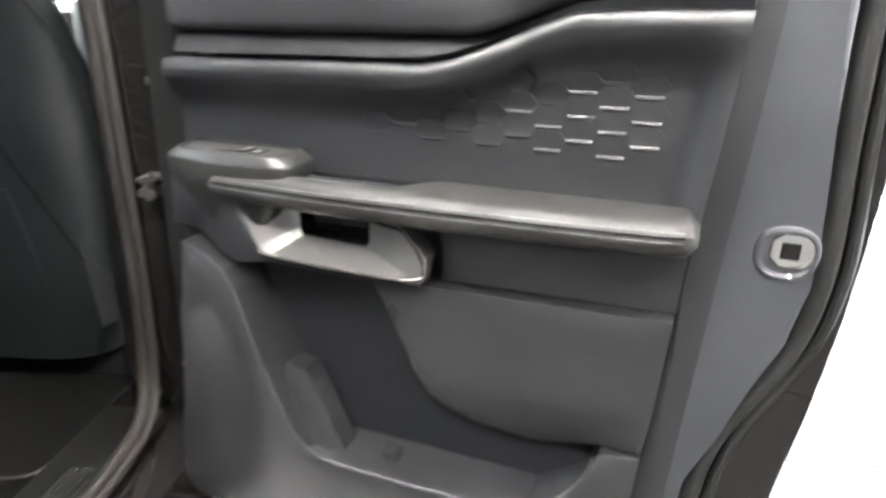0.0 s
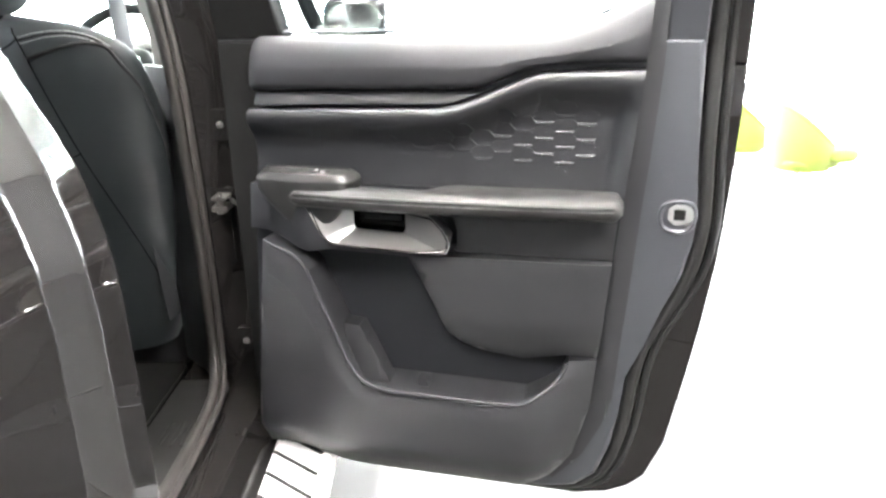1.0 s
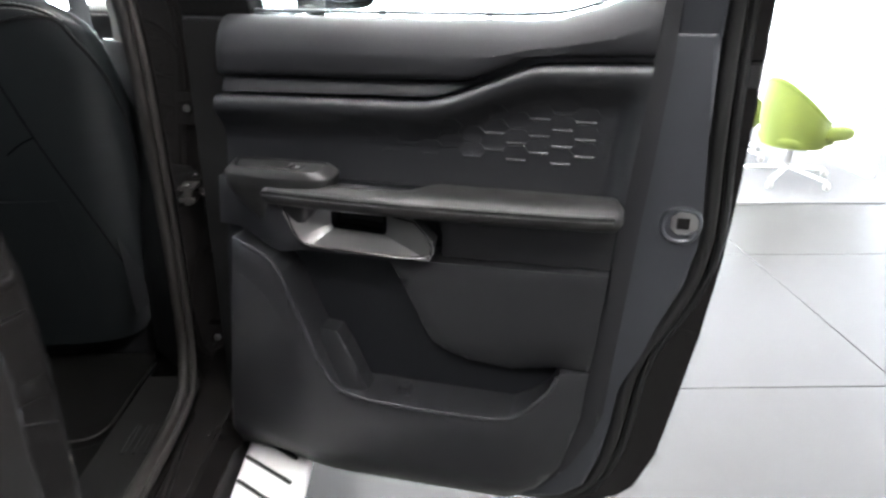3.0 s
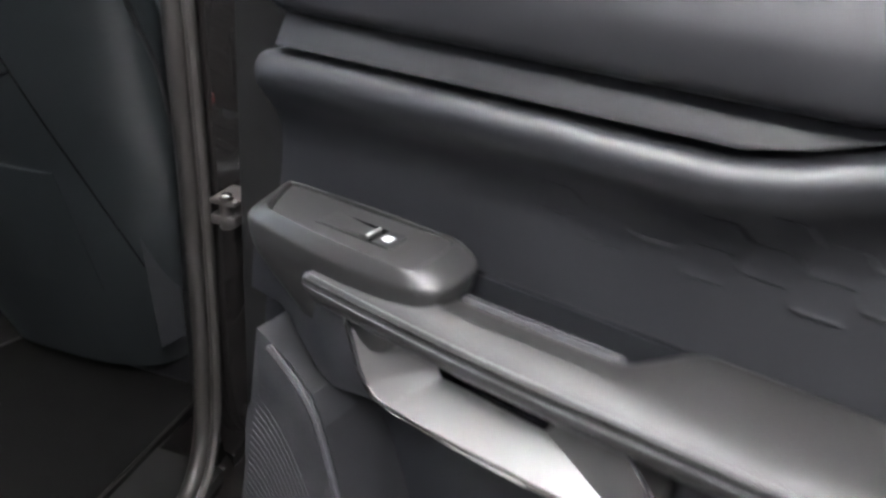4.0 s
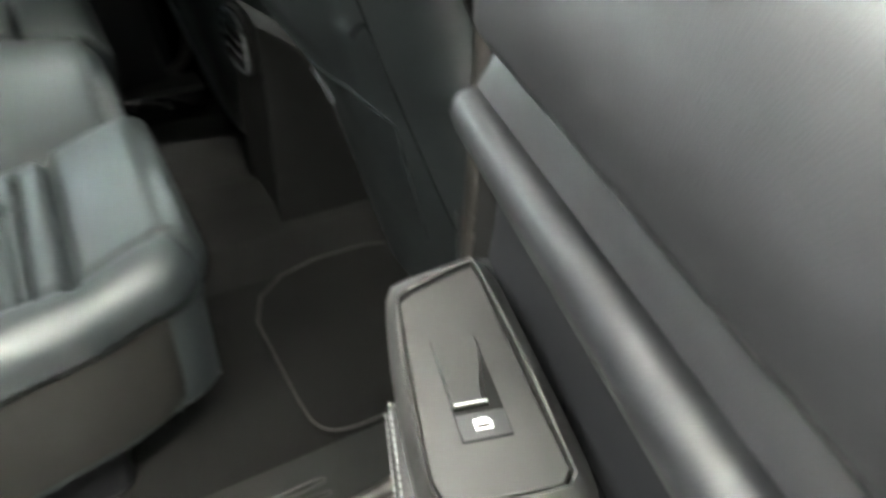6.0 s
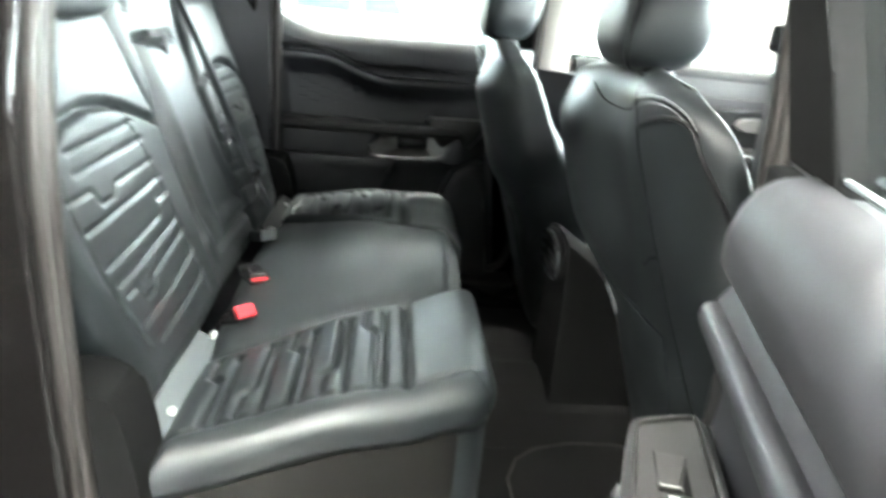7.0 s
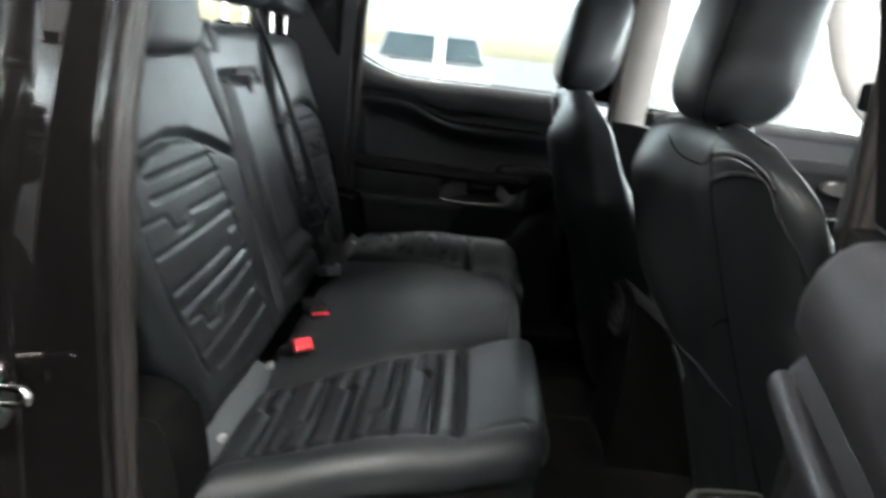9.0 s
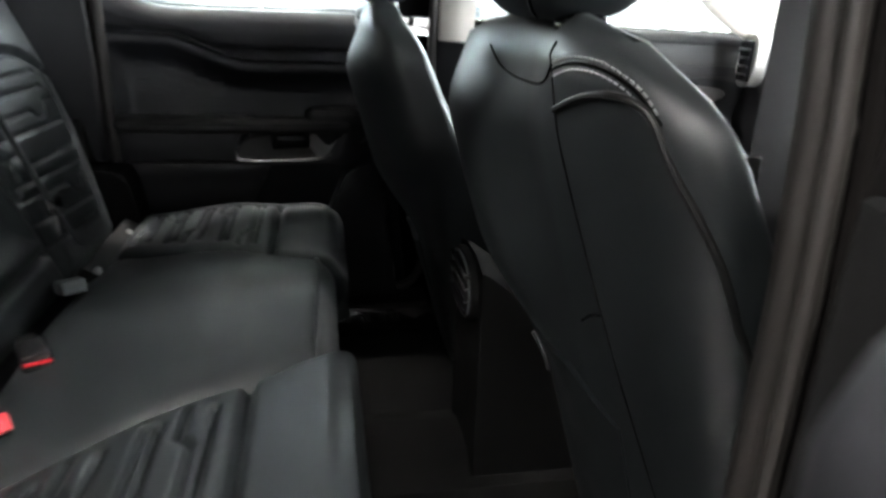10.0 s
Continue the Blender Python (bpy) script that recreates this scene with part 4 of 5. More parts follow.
def front_door(side, label):
    door = thing("front_door", label, "car door", pose(0, 0, 0), "front doors")
    P = lambda a, w, b: Vector((side * w, a, b))
    lean = lambda a, w, b: P(a, w - 0.24 * max(0.0, b - 1.25), b)
    part("shell", prism([(0.11, 0.35), (1.22, 0.33), (1.24, 0.8), (1.22, 1.23), (0.11, 1.25)], P, 0.80, 0.90, 0.02, 3), PAINT, door)
    part("trim", prism([(0.16, 0.46), (1.12, 0.46), (1.14, 1.0), (1.12, 1.215), (0.16, 1.235)], P, 0.80, 0.715, 0.02, 3), PLASTIC, door)
    part("lower_panel", prism(rounded([(0.18, 0.50), (1.08, 0.50), (1.10, 1.0), (1.06, 1.112), (0.18, 1.118)], 1), P, 0.725, 0.7105, 0.004), POCKET, door, "black lower door panel")
    part("trim_roll", tube(rounded([P(0.16, 0.735, 1.222), P(0.7, 0.735, 1.217), P(1.12, 0.735, 1.20)], 1, False), 0.022, 10), PLASTIC_LIGHT, door)
    part("trim_band", prism([(0.17, 1.125), (0.9, 1.12), (0.9, 1.15), (0.17, 1.155)], P, 0.72, 0.709, 0.003), PLASTIC_LIGHT, door)
    part("armrest", prism(rounded([(0.22, 0.93), (0.85, 0.94), (0.88, 0.99), (0.80, 1.0), (0.22, 0.98)], 2), P, 0.72, 0.645, 0.02, 3), ARM_LEATHER, door)
    part("door_handle", prism(rounded([(0.70, 1.05), (0.84, 1.05), (0.87, 1.09), (0.72, 1.10)], 2), P, 0.72, 0.695, 0.006, 3), SILVER, door, "silver inner handle")
    part("window_frame", prism([(0.075, 1.25), (0.102, 1.25), (0.10, 1.54), (0.125, 1.585), (0.17, 1.60), (0.86, 1.60), (1.16, 1.25), (1.24, 1.25), (0.92, 1.66), (0.075, 1.67)], lean, 0.79, 0.85, 0.005), PLASTIC, door)
    pane = part("pane", prism([(0.09, 1.23), (1.18, 1.23), (0.88, 1.61), (0.09, 1.61)], lean, 0.815, 0.819), TINTED, door)
    pane.visible_shadow = False
    part("mirror_arm", prism(rounded([(0.98, 1.20), (1.12, 1.20), (1.10, 1.27), (1.0, 1.27)], 1), P, 0.84, 0.93, 0.01), GLOSS_BLACK, door)
    mir = part("mirror_housing", pillow(side * 0.965, 1.14, 1.29, 0.115, 0.085, 0.075, 4), GLOSS_BLACK, door, "black door mirror housing")
    part("mirror_glass", prism(rounded([(-0.088, -0.050), (0.090, -0.053), (0.090, 0.053), (-0.088, 0.050)], 2), lambda a, w, b: Vector((side * (0.965 + a), 1.056 - w, 1.29 + b)), 0, 0.006, 0.001), CHROME, mir, "mirror glass")
    return door


front_door(1, "closed front pickup door, dark grey, with door mirror")
front_door(-1, "closed front pickup door seen from inside, dark trim")


# ---- seats ----
def wrap(s, length, r, d0, d1):
    """Along a padded section: down a wall d0, over a rounded edge, across, and down d1. Gives the way across and the drop."""
    q = math.pi * r / 2
    d = s * (d0 + d1 + 2 * q + length - 2 * r)
    if d < d0:
        return 0.0, r + d0 - d
    d -= d0
    if d < q:
        return r * (1 - math.cos(d / r)), r * (1 - math.sin(d / r))
    d -= q
    if d < length - 2 * r:
        return r + d, 0.0
    d -= length - 2 * r
    if d < q:
        return length - r * (1 - math.sin(d / r)), r * (1 - math.cos(d / r))
    return length, r + d - q


def groove(p, lines, depth, width):
    return -sum(depth * math.exp(-(near_line(p, ln) / width) ** 2) for ln in lines)


BACK_Y = lambda z: -0.735 - 0.32 * (z - 0.78)
NB = Vector((0, 0.952, 0.305))

bench = thing("rear_bench", "black leather rear bench with ribbed inserts", "car seat")


def jog(x0, x1, y, at, step):
    return [(x0, y), (at - 0.012, y), (at + 0.012, y + step), (x1, y + step)]


def outer_cushion(side):
    XIN = curve([(-0.72, 0.405), (-0.225, 0.150)])
    XOUT = curve([(-0.72, 0.672), (-0.36, 0.590), (-0.225, 0.545)])
    lines = []
    for k, y in enumerate((-0.398, -0.458, -0.518, -0.578, -0.638)):
        x0, x1 = XIN(y) + 0.055, XOUT(y) - 0.052
        turn_at = x0 + (x1 - x0) * (0.28, 0.74, 0.30, 0.70, 0.35)[k]
        lines.append([(x0, y), (x1, y)])
        lines.append(jog(x0, x1, y - 0.016, turn_at, -0.017 if k % 2 else 0.0) if k % 2 else [(x0, y - 0.033), (turn_at - 0.008, y - 0.033), (turn_at + 0.008, y - 0.016), (x1, y - 0.016)])
    deep = [[(0.16, -0.362), (0.543, -0.360)]]
    rim = [[(0.500, -0.245), (0.543, -0.360), (0.562, -0.46), (0.622, -0.70)], [(0.20, -0.36), (0.385, -0.70)]]
    top = lambda y: 0.772 + 0.046 * ease(y, -0.72, -0.42) + 0.010 * ease(y, -0.36, -0.28)

    def corner(x, y, r=0.055):
        """Rounds the front outer corner in plan."""
        a, b = x - (XOUT(-0.22) - r), y + 0.22 + r
        if a > 0 and b > 0:
            f = max(a, b) / math.hypot(a, b)
            return x - a + a * f, y - b + b * f
        return x, y

    def at(s, t):
        py, dt = wrap(t, 0.495, 0.045, 0.02, 0.20)
        y = -0.715 + py
        px, ds = wrap(s, XOUT(y) - XIN(y), 0.036, 0.08, 0.20)
        x = XIN(y) + px
        drop = (ds ** 4 + dt ** 4) ** 0.25
        z = top(y)
        if drop < 0.02:
            z += groove((x, y), lines, 0.0105, 0.0050) + groove((x, y), deep, 0.018, 0.0075) + groove((x, y), rim, 0.005, 0.004)
            z += 0.006 * math.sin(min(1, max(0, (px / (XOUT(y) - XIN(y))))) * math.pi)
        out = 0.009 * math.sin(min(1.0, ds / 0.085) * math.pi) - 0.012 * ease(ds, 0.055, 0.09) if s > 0.5 else 0.0
        tuck = 0.006 * math.sin(min(1.0, dt / 0.085) * math.pi) - 0.015 * ease(dt, 0.055, 0.10) - 0.04 * ease(dt, 0.08, 0.25)
        x, y = corner(x, y)
        return Vector((side * (x + out), y + tuck, z - drop))
    c = part("cushion", sheet(at, 150, 180, lambda s, t: Vector((side * (0.38 + 0.2 * (s - 0.5)), -0.70 + 0.40 * t, 0.56))), LEATHER, bench, "black leather outer cushion with ribbed insert", angle=75)
    round_edge = [(XOUT(y) + 0.003, y) for y in np.linspace(-0.70, -0.22, 34)] + [(XOUT(-0.22) - d, -0.218) for d in np.linspace(0.01, 0.34, 22)]
    for dz, r in ((-0.050, 0.0030), (-0.0585, 0.0024)):
        part("piping", tube([(side * x, y, top(y) + dz) for x, y in (corner(*p) for p in round_edge)], r, 6), LEATHER, c)
    flank = [(-0.70, 0.592), (-0.70, 0.716), (-0.60, 0.728), (-0.50, 0.748), (-0.42, 0.756), (-0.34, 0.762), (-0.285, 0.766), (-0.262, 0.764), (-0.264, 0.70), (-0.272, 0.63), (-0.284, 0.604), (-0.306, 0.592)]
    part("side_panel", relief(flank, lambda u, w, z: Vector((side * (XOUT(u) + w), u, z)), lambda u, z: -0.006 - 0.010 * ease(u, -0.30, -0.26), -0.03, 0.02, 0.004), SIDE_PANEL, c, "flat dark side panel under the bolster")
    # seams along the rib grooves, with the grooves' shade in their near-black colour
    for ln in lines:
        run = []
        for a, b in zip(ln, ln[1:]):
            for k in range(12):
                x, y = a[0] + (b[0] - a[0]) * k / 12, a[1] + (b[1] - a[1]) * k / 12
                px = (x - XIN(y)) / (XOUT(y) - XIN(y))
                run.append((side * x, y, top(y) + 0.006 * math.sin(min(1, max(0, px)) * math.pi) + groove((x, y), lines, 0.0105, 0.0050) + 0.0004))
        part("quilting_seam_shade", tube(run, 0.0013, 5), SEAM, c)
    return c


outer_cushion(1)
outer_cushion(-1)


def middle(s, t):
    py, dt = wrap(t, 0.475, 0.05, 0.02, 0.10)
    y = -0.715 + py
    half = float(np.interp(y, [-0.72, -0.225], [0.43, 0.190]))
    px, ds = wrap(s, 2 * half, 0.055, 0.06, 0.06)
    x = px - half
    z = 0.755 + 0.057 * ease(y, -0.72, -0.40) + 0.048 * math.cos(min(1, abs(x) / half) * 1.57)
    g = groove((x, y), [[(-0.4, -0.40), (0.4, -0.40)]], 0.004, 0.004) if ds < 0.01 else 0
    return Vector((x, y - 0.05 * ease(dt, 0.07, 0.15), z + g - (ds ** 4 + dt ** 4) ** 0.25))


part("middle_cushion", sheet(middle, 60, 50, lambda s, t: Vector(((s - 0.5) * 0.3, -0.70 + 0.40 * t, 0.60))), LEATHER, bench, "smooth black leather middle cushion", angle=75)
lip = []
for k in range(41):
    p = middle(0.14 + 0.72 * k / 40, 0.745)
    lip.append(p + Vector((0, 0.010 * math.sin(k / 40 * math.pi), 0.0015)))
part("piping", tube(lip, 0.0045, 8), LEATHER, bench, "raised front piping of the middle cushion")
part("seat_base", box((-0.53, -1.0, 0.42), (0.53, -0.37, 0.68), 0.03, 3), PLASTIC, bench, "dark plastic seat base")
for s in (-1, 1):
    # same flap on both sides; the far one's shade is put into a darker material
    flap = part("anchor_flap", sheet(lambda a, b: Vector((s * (0.30 + 0.31 * a), -0.745 + 0.05 * b + 0.012 * a, 0.775 - 0.028 * b)), 6, 3, lambda a, b: Vector((s * (0.30 + 0.31 * a), -0.75 + 0.05 * b, 0.74))), FELT if s > 0 else LEATHER_DARK, bench, "flap over the child seat anchors, grey near, far one coloured dark for shade")
    for x, z in ((0.303, 0.764), (0.545, 0.760)):
        part("anchor_button", pillow(s * x, -0.712, z, 0.011, 0.007, 0.008, 2.3, 14, 8), SILVER_TIP, flap)


def backrest(name, x_lo, x_hi, z0, z1, lines, deep, label, bulge=0.0, r=0.035, nu=140, nv=230, extra=None):
    def at(s, t):
        pz, dt = wrap(t, z1 - z0, r * 1.3, 0.0, 0.07)
        z = z0 + pz
        px, ds = wrap(s, x_hi(z) - x_lo(z), r, 0.07, 0.07)
        x = x_lo(z) + px
        d = -((ds ** 4 + dt ** 4) ** 0.25)
        if ds < 0.03 and dt < 0.03:
            d += groove((x, z), lines, 0.0050, 0.0036) + groove((x, z), deep, 0.016, 0.0075)
            d += bulge * math.sin(px / (x_hi(z) - x_lo(z)) * math.pi)
            if extra:
                d += extra(x, z)
        return Vector((x, BACK_Y(z), z)) + NB * d
    back = part(name, sheet(at, nu, nv, lambda s, t: Vector((x_lo(1.0) + (x_hi(1.0) - x_lo(1.0)) * (0.15 + 0.7 * s), BACK_Y(z0 + (z1 - z0) * t) - 0.11, z0 + (z1 - z0) * t * 0.95))), LEATHER, bench, label, angle=75)
    # near-black seam tubes paint shade into the quilting grooves
    for ln in lines:
        run = []
        for a, b in zip(ln, ln[1:]):
            for k in range(12):
                x, z = a[0] + (b[0] - a[0]) * k / 12, a[1] + (b[1] - a[1]) * k / 12
                lift = bulge * math.sin((x - x_lo(z)) / (x_hi(z) - x_lo(z)) * math.pi)
                run.append(Vector((x, BACK_Y(z), z)) + NB * (groove((x, z), lines, 0.0050, 0.0036) + lift + 0.0005))
        part("quilting_seam_shade", tube(run, 0.0008, 5), SEAM, back)
    return back


def side_lines(sg):
    f = lambda pts: [(sg * x, z) for x, z in pts]
    ribs = [f([(0.25, 1.138), (0.50, 1.134)]), f([(0.25, 1.108), (0.50, 1.104)]),
            f([(0.24, 1.070), (0.40, 1.068), (0.42, 1.052), (0.46, 1.052), (0.475, 1.076), (0.54, 1.076)]), f([(0.23, 1.040), (0.53, 1.030)]),
            f([(0.225, 1.010), (0.285, 1.008), (0.30, 0.985), (0.52, 0.975)]), f([(0.225, 0.962), (0.51, 0.945)]),
            f([(0.22, 0.938), (0.40, 0.922), (0.42, 0.900), (0.45, 0.90), (0.462, 0.925), (0.50, 0.925)]), f([(0.215, 0.895), (0.49, 0.870)]), f([(0.21, 0.85), (0.46, 0.835)])]
    deep = [f([(0.60, 1.115), (0.53, 1.150), (0.48, 1.170), (0.40, 1.180), (0.32, 1.174), (0.25, 1.155), (0.115, 1.112)])]
    rim = [f([(0.282, 1.165), (0.25, 1.07), (0.223, 0.93), (0.205, 0.79)]), f([(0.54, 1.14), (0.545, 1.05), (0.535, 0.96), (0.495, 0.84)])]
    return ribs + rim, deep


rib, deep = side_lines(1)
backrest("backrest", curve([(0.78, 0.128), (1.12, 0.112), (1.22, 0.150), (1.34, 0.185)]), curve([(0.78, 0.535), (0.9, 0.575), (1.0, 0.60), (1.15, 0.605), (1.34, 0.56)]), 0.76, 1.335, rib, deep, "black leather outer backrest with stepped ribs", 0.008)
rib, deep = side_lines(-1)
backrest("backrest", curve([(0.78, -0.535), (0.9, -0.575), (1.0, -0.60), (1.15, -0.605), (1.34, -0.56)]), curve([(0.78, -0.235), (1.12, -0.195), (1.22, -0.20), (1.34, -0.255)]), 0.76, 1.355, rib, deep, "black leather outer backrest with stepped ribs", 0.008)
panel = [[(0.100, 1.262), (-0.118, 1.262), (-0.125, 1.14), (-0.195, 0.90), (-0.20, 0.845), (0.062, 0.845), (0.085, 0.93), (0.100, 1.262)]]


def inside_arm(x, z):
    r = float(np.interp(z, [0.845, 0.93, 1.262], [0.062, 0.085, 0.100]))
    l = float(np.interp(z, [0.845, 0.90, 1.14, 1.262], [-0.20, -0.195, -0.125, -0.118]))
    d = min(r - x, x - l, 1.262 - z, z - 0.845)
    return 0.012 * ease(d, 0.0, 0.03) - 0.010 * ease(d, 0.03, 0.07) * ease(1.10 - z, 0, 0.1)


backrest("middle_backrest", curve([(0.78, -0.232), (1.12, -0.192), (1.25, -0.19), (1.37, -0.25)]), curve([(0.78, 0.126), (1.12, 0.110), (1.22, 0.148), (1.37, 0.17)]), 0.76, 1.372, [], panel, "black leather middle backrest with fold-down armrest", 0.0, extra=inside_arm)
for x, z, a in ((-0.01, 1.266, 0.02), (0.16, 1.352, -0.02)):
    y = BACK_Y(z) + 0.012
    loop = part("pull_loop", ribbon([(x + 0.05, y - 0.004, z + 0.003), (x, y + 0.006, z + 0.004), (x - 0.05, y - 0.004, z + 0.004)], 0.014, 0.003, (0, 0, 1)), DARK_BELT, bench, "black pull strap")
    part("strap_tail", ribbon([(x - 0.01, y + 0.008, z), (x - 0.022 + a, y + 0.014, z - 0.022), (x - 0.016 + a, y + 0.012, z - 0.045)], 0.016, 0.003, (1, 0, 0)), DARK_BELT, loop)
    part("strap_tail", ribbon([(x - 0.02, y + 0.008, z), (x - 0.002 + a, y + 0.012, z - 0.020), (x - 0.042 + a, y + 0.012, z - 0.042)], 0.014, 0.003, (1, 0, 0)), DARK_BELT, loop)


def head_restraint(x, y, z, half, h, d, name, label, post_foot, turn=0.12, lift=0.0, category="head restraint"):
    hd = thing(name, label, category, None, "head restraints")
    def shape(p):
        p.x *= 1.0 - 0.10 * ease(p.z / h, 0.2, 1.0)
        p.y += 0.018 * (p.z / h) ** 2 - 0.010
        return p
    cush = part("cushion", pillow(x, y, z, half, d, h, 3.6, 48, 28, turn, shape), LEATHER, hd)
    for s in (-1, 1):
        part("post", tube([(x + s * 0.065, y - 0.002, post_foot), (x + s * 0.065, y, z - h * 0.7)], 0.0065, 10), CHROME, hd)
        part("guide", pillow(x + s * 0.065, y - 0.002, post_foot + 0.004, 0.020, 0.020, 0.011, 2.6, 16, 8), GLOSS_BLACK, hd)
    return hd, cush


head_restraint(0.352, -0.915, 1.385, 0.135, 0.085, 0.060, "head_restraint", "lowered black leather rear head restraint", 1.30)
head_restraint(-0.155, -0.955, 1.475, 0.140, 0.072, 0.055, "head_restraint", "raised black leather rear head restraint", 1.352)
head_restraint(-0.50, -0.955, 1.475, 0.130, 0.075, 0.055, "head_restraint", "raised black leather rear head restraint", 1.335)


def buckle(x, y, z, way, label, case, red=True):
    """A belt buckle with its open end at a place, pointing a way."""
    d = Vector(way).normalized()
    b = thing("seatbelt_buckle", label, "seat belt buckle", Matrix.Translation(Vector((x, y, z)) - d * 0.04) @ d.to_track_quat("Z", "Y").to_matrix().to_4x4(), "rear seat belt buckles")
    part("case", box((-0.020, -0.0135, -0.045), (0.020, 0.0135, 0.034), 0.006, 3), case, b)
    if red:
        part("release_button", box((-0.0185, -0.0125, 0.029), (0.0185, 0.0125, 0.043), 0.003, 2), RED, b, "red release button")
    part("stalk", box((-0.014, -0.006, -0.09), (0.014, 0.006, -0.04), 0.003, 2), RUBBER, b)
    return b


buckle(0.292, -0.655, 0.810, (0.62, 0.50, 0.60), "black seat belt buckle with red release button", GLOSS_BLACK)
lying = buckle(0.150, -0.655, 0.812, (0.80, 0.42, 0.12), "black seat belt buckle lying against the backrest", GLOSS_BLACK, False)
part("release_edge", box((-0.0185, -0.0025, 0.030), (0.0185, 0.0025, 0.0375), 0.001, 1), RED, lying, "thin red edge")
buckle(-0.085, -0.678, 0.825, (0.75, 0.45, 0.30), "grey seat belt buckle lying on the seat", FELT, False)

belt = thing("seat_belt", "grey webbing seat belt over the bench back", "seat belt", None, "seat belts")
part("webbing", ribbon(rounded([(-0.245, -0.975, 1.44), (-0.235, -0.93, 1.385), (-0.215, -0.872, 1.27), (-0.205, -0.80, 1.10), (-0.196, -0.735, 0.94), (-0.20, -0.70, 0.86)], 2, False), 0.040, 0.002, (0.8, 0.6, 0)), BELT, belt)
part("tongue", box((-0.208, -0.728, 0.885), (-0.180, -0.722, 0.93), 0.002, 2), STEEL, belt, "steel belt tongue")
part("tongue_grip", box((-0.22, -0.735, 0.922), (-0.17, -0.722, 0.95), 0.005, 2), GLOSS_BLACK, belt)


def front_seat(cx, sg, label, dy=0.0):
    """A front seat; sg is the side of the cab on which its outer edge lies."""
    seat = thing("front_seat", label, "car seat", None, "front seats")
    Z = [0.52, 0.60, 0.72, 0.85, 1.00, 1.10, 1.17, 1.215, 1.24, 1.265, 1.288, 1.302]
    HW = curve(list(zip(Z, [0.17, 0.205, 0.235, 0.258, 0.272, 0.275, 0.270, 0.262, 0.250, 0.222, 0.155, 0.06])))
    YR = curve([(0.52, 0.135 + dy), (0.90, 0.034 + dy), (1.20, -0.052 + dy), (1.27, -0.066 + dy), (1.302, -0.045 + dy)])
    HD = curve(list(zip(Z, [0.11, 0.11, 0.105, 0.10, 0.092, 0.085, 0.078, 0.072, 0.065, 0.055, 0.040, 0.02])))
    inner_width = curve([(0.52, 0.75), (0.80, 0.80), (0.90, 1.0), (1.0, 1.20), (1.07, 1.30)])
    def rear(x, z):
        inner = sg * x < 0
        e = 5.0 if inner or sg < 0 else 2.8
        a = min(0.999, abs(x / (HW(z) * (inner_width(z) if inner else 1.05))))
        bulge = -0.050 * math.sin(a * math.pi) if inner else 0.0
        dent = 0.020 * math.exp(-(x / 0.085) ** 2) * ease(z, 1.18, 1.28)
        return YR(z) + HD(z) - HD(z) * (1 - a ** e) ** (1 / e) + dent + bulge * ease(1.29 - z, 0.0, 0.12) * ease(z, 0.83, 1.02)
    n = 64
    rings = []
    for z in np.linspace(0.52, 1.302, 48):
        ring = []
        for k in range(n):
            a = k * math.tau / n
            c, s = math.cos(a), math.sin(a)
            x = math.copysign(abs(c) ** (2 / 2.8), c) * HW(z) * (inner_width(z) if sg * c < 0 else 1.05)
            if s < 0:
                y = rear(x, z)
            else:
                y = YR(z) + HD(z) + HD(z) * abs(s) ** (2 / 2.8) * (0.9 + 0.5 * min(1.0, abs(x) / HW(z)) ** 3) * (1 - 0.75 * ease(z, 0.92, 1.16))
            ring.append(Vector((cx + x, y, z)))
        rings.append(ring)
    back = part("backrest", loft(rings), LEATHER, seat, "black leather backrest", angle=60)
    on = lambda x, z, d=0.0: Vector((cx + sg * x, rear(sg * x, z) - d, z))
    # seat-back seams as near-black tubes, crease shade in the colour
    up = [(0.080, 1.278), (0.098, 1.225), (0.118, 1.11), (0.142, 1.0), (0.17, 0.90), (0.20, 0.78), (0.215, 0.66)]
    part("seam", tube([on(*p) for p in rounded(up, 2, False)], 0.0014, 6), SEAM, back)
    part("seam", tube([on(*p) for p in rounded([(0.134, 1.035), (0.105, 1.022), (0.075, 1.0)], 2, False)], 0.0016, 6), SEAM, back)
    arch = rounded([(0.098, 1.222), (0.16, 1.243), (0.205, 1.251), (0.238, 1.245), (0.251, 1.217), (0.270, 1.18), (0.281, 1.139), (0.287, 1.05), (0.274, 0.9), (0.252, 0.75)], 3, False)
    part("piping", tube([on(*p, 0.001) for p in arch], 0.0034, 8), LEATHER_DARK, back)
    for dz in (0.0, 0.020):
        line = rounded([(0.092, 1.250 + dz * 0.6), (0.14, 1.262 + dz * 0.5), (0.185, 1.264 + dz * 0.4), (0.222, 1.253 + dz * 0.4), (0.245, 1.232 + dz * 0.4)], 3, False)
        tagged(part("stitching", stitches([on(*p, 0.0008) for p in line], 0.0075, 0.0048, 0.0008), THREAD, back, "pale grey stitching"), kind="stuff")
    part("seam", tube([on(*p) for p in rounded([(0.090, 1.256), (0.14, 1.267), (0.185, 1.268), (0.222, 1.257), (0.246, 1.236)], 2, False)], 0.0014, 6), SEAM, back)
    top = rounded([(-0.10, 1.262), (-0.06, 1.240), (0.0, 1.232), (0.06, 1.240), (0.09, 1.262)], 2, False)
    part("seam", tube([on(*p) for p in top], 0.0016, 6), SEAM, back)
    # seat-back pocket; a paler tube paints the light along its side edge
    def flap(s, t, d):
        z = 0.70 + 0.20 * t
        x = -0.50 * HW(z) * inner_width(z) * (1 - s) + 0.13 * s
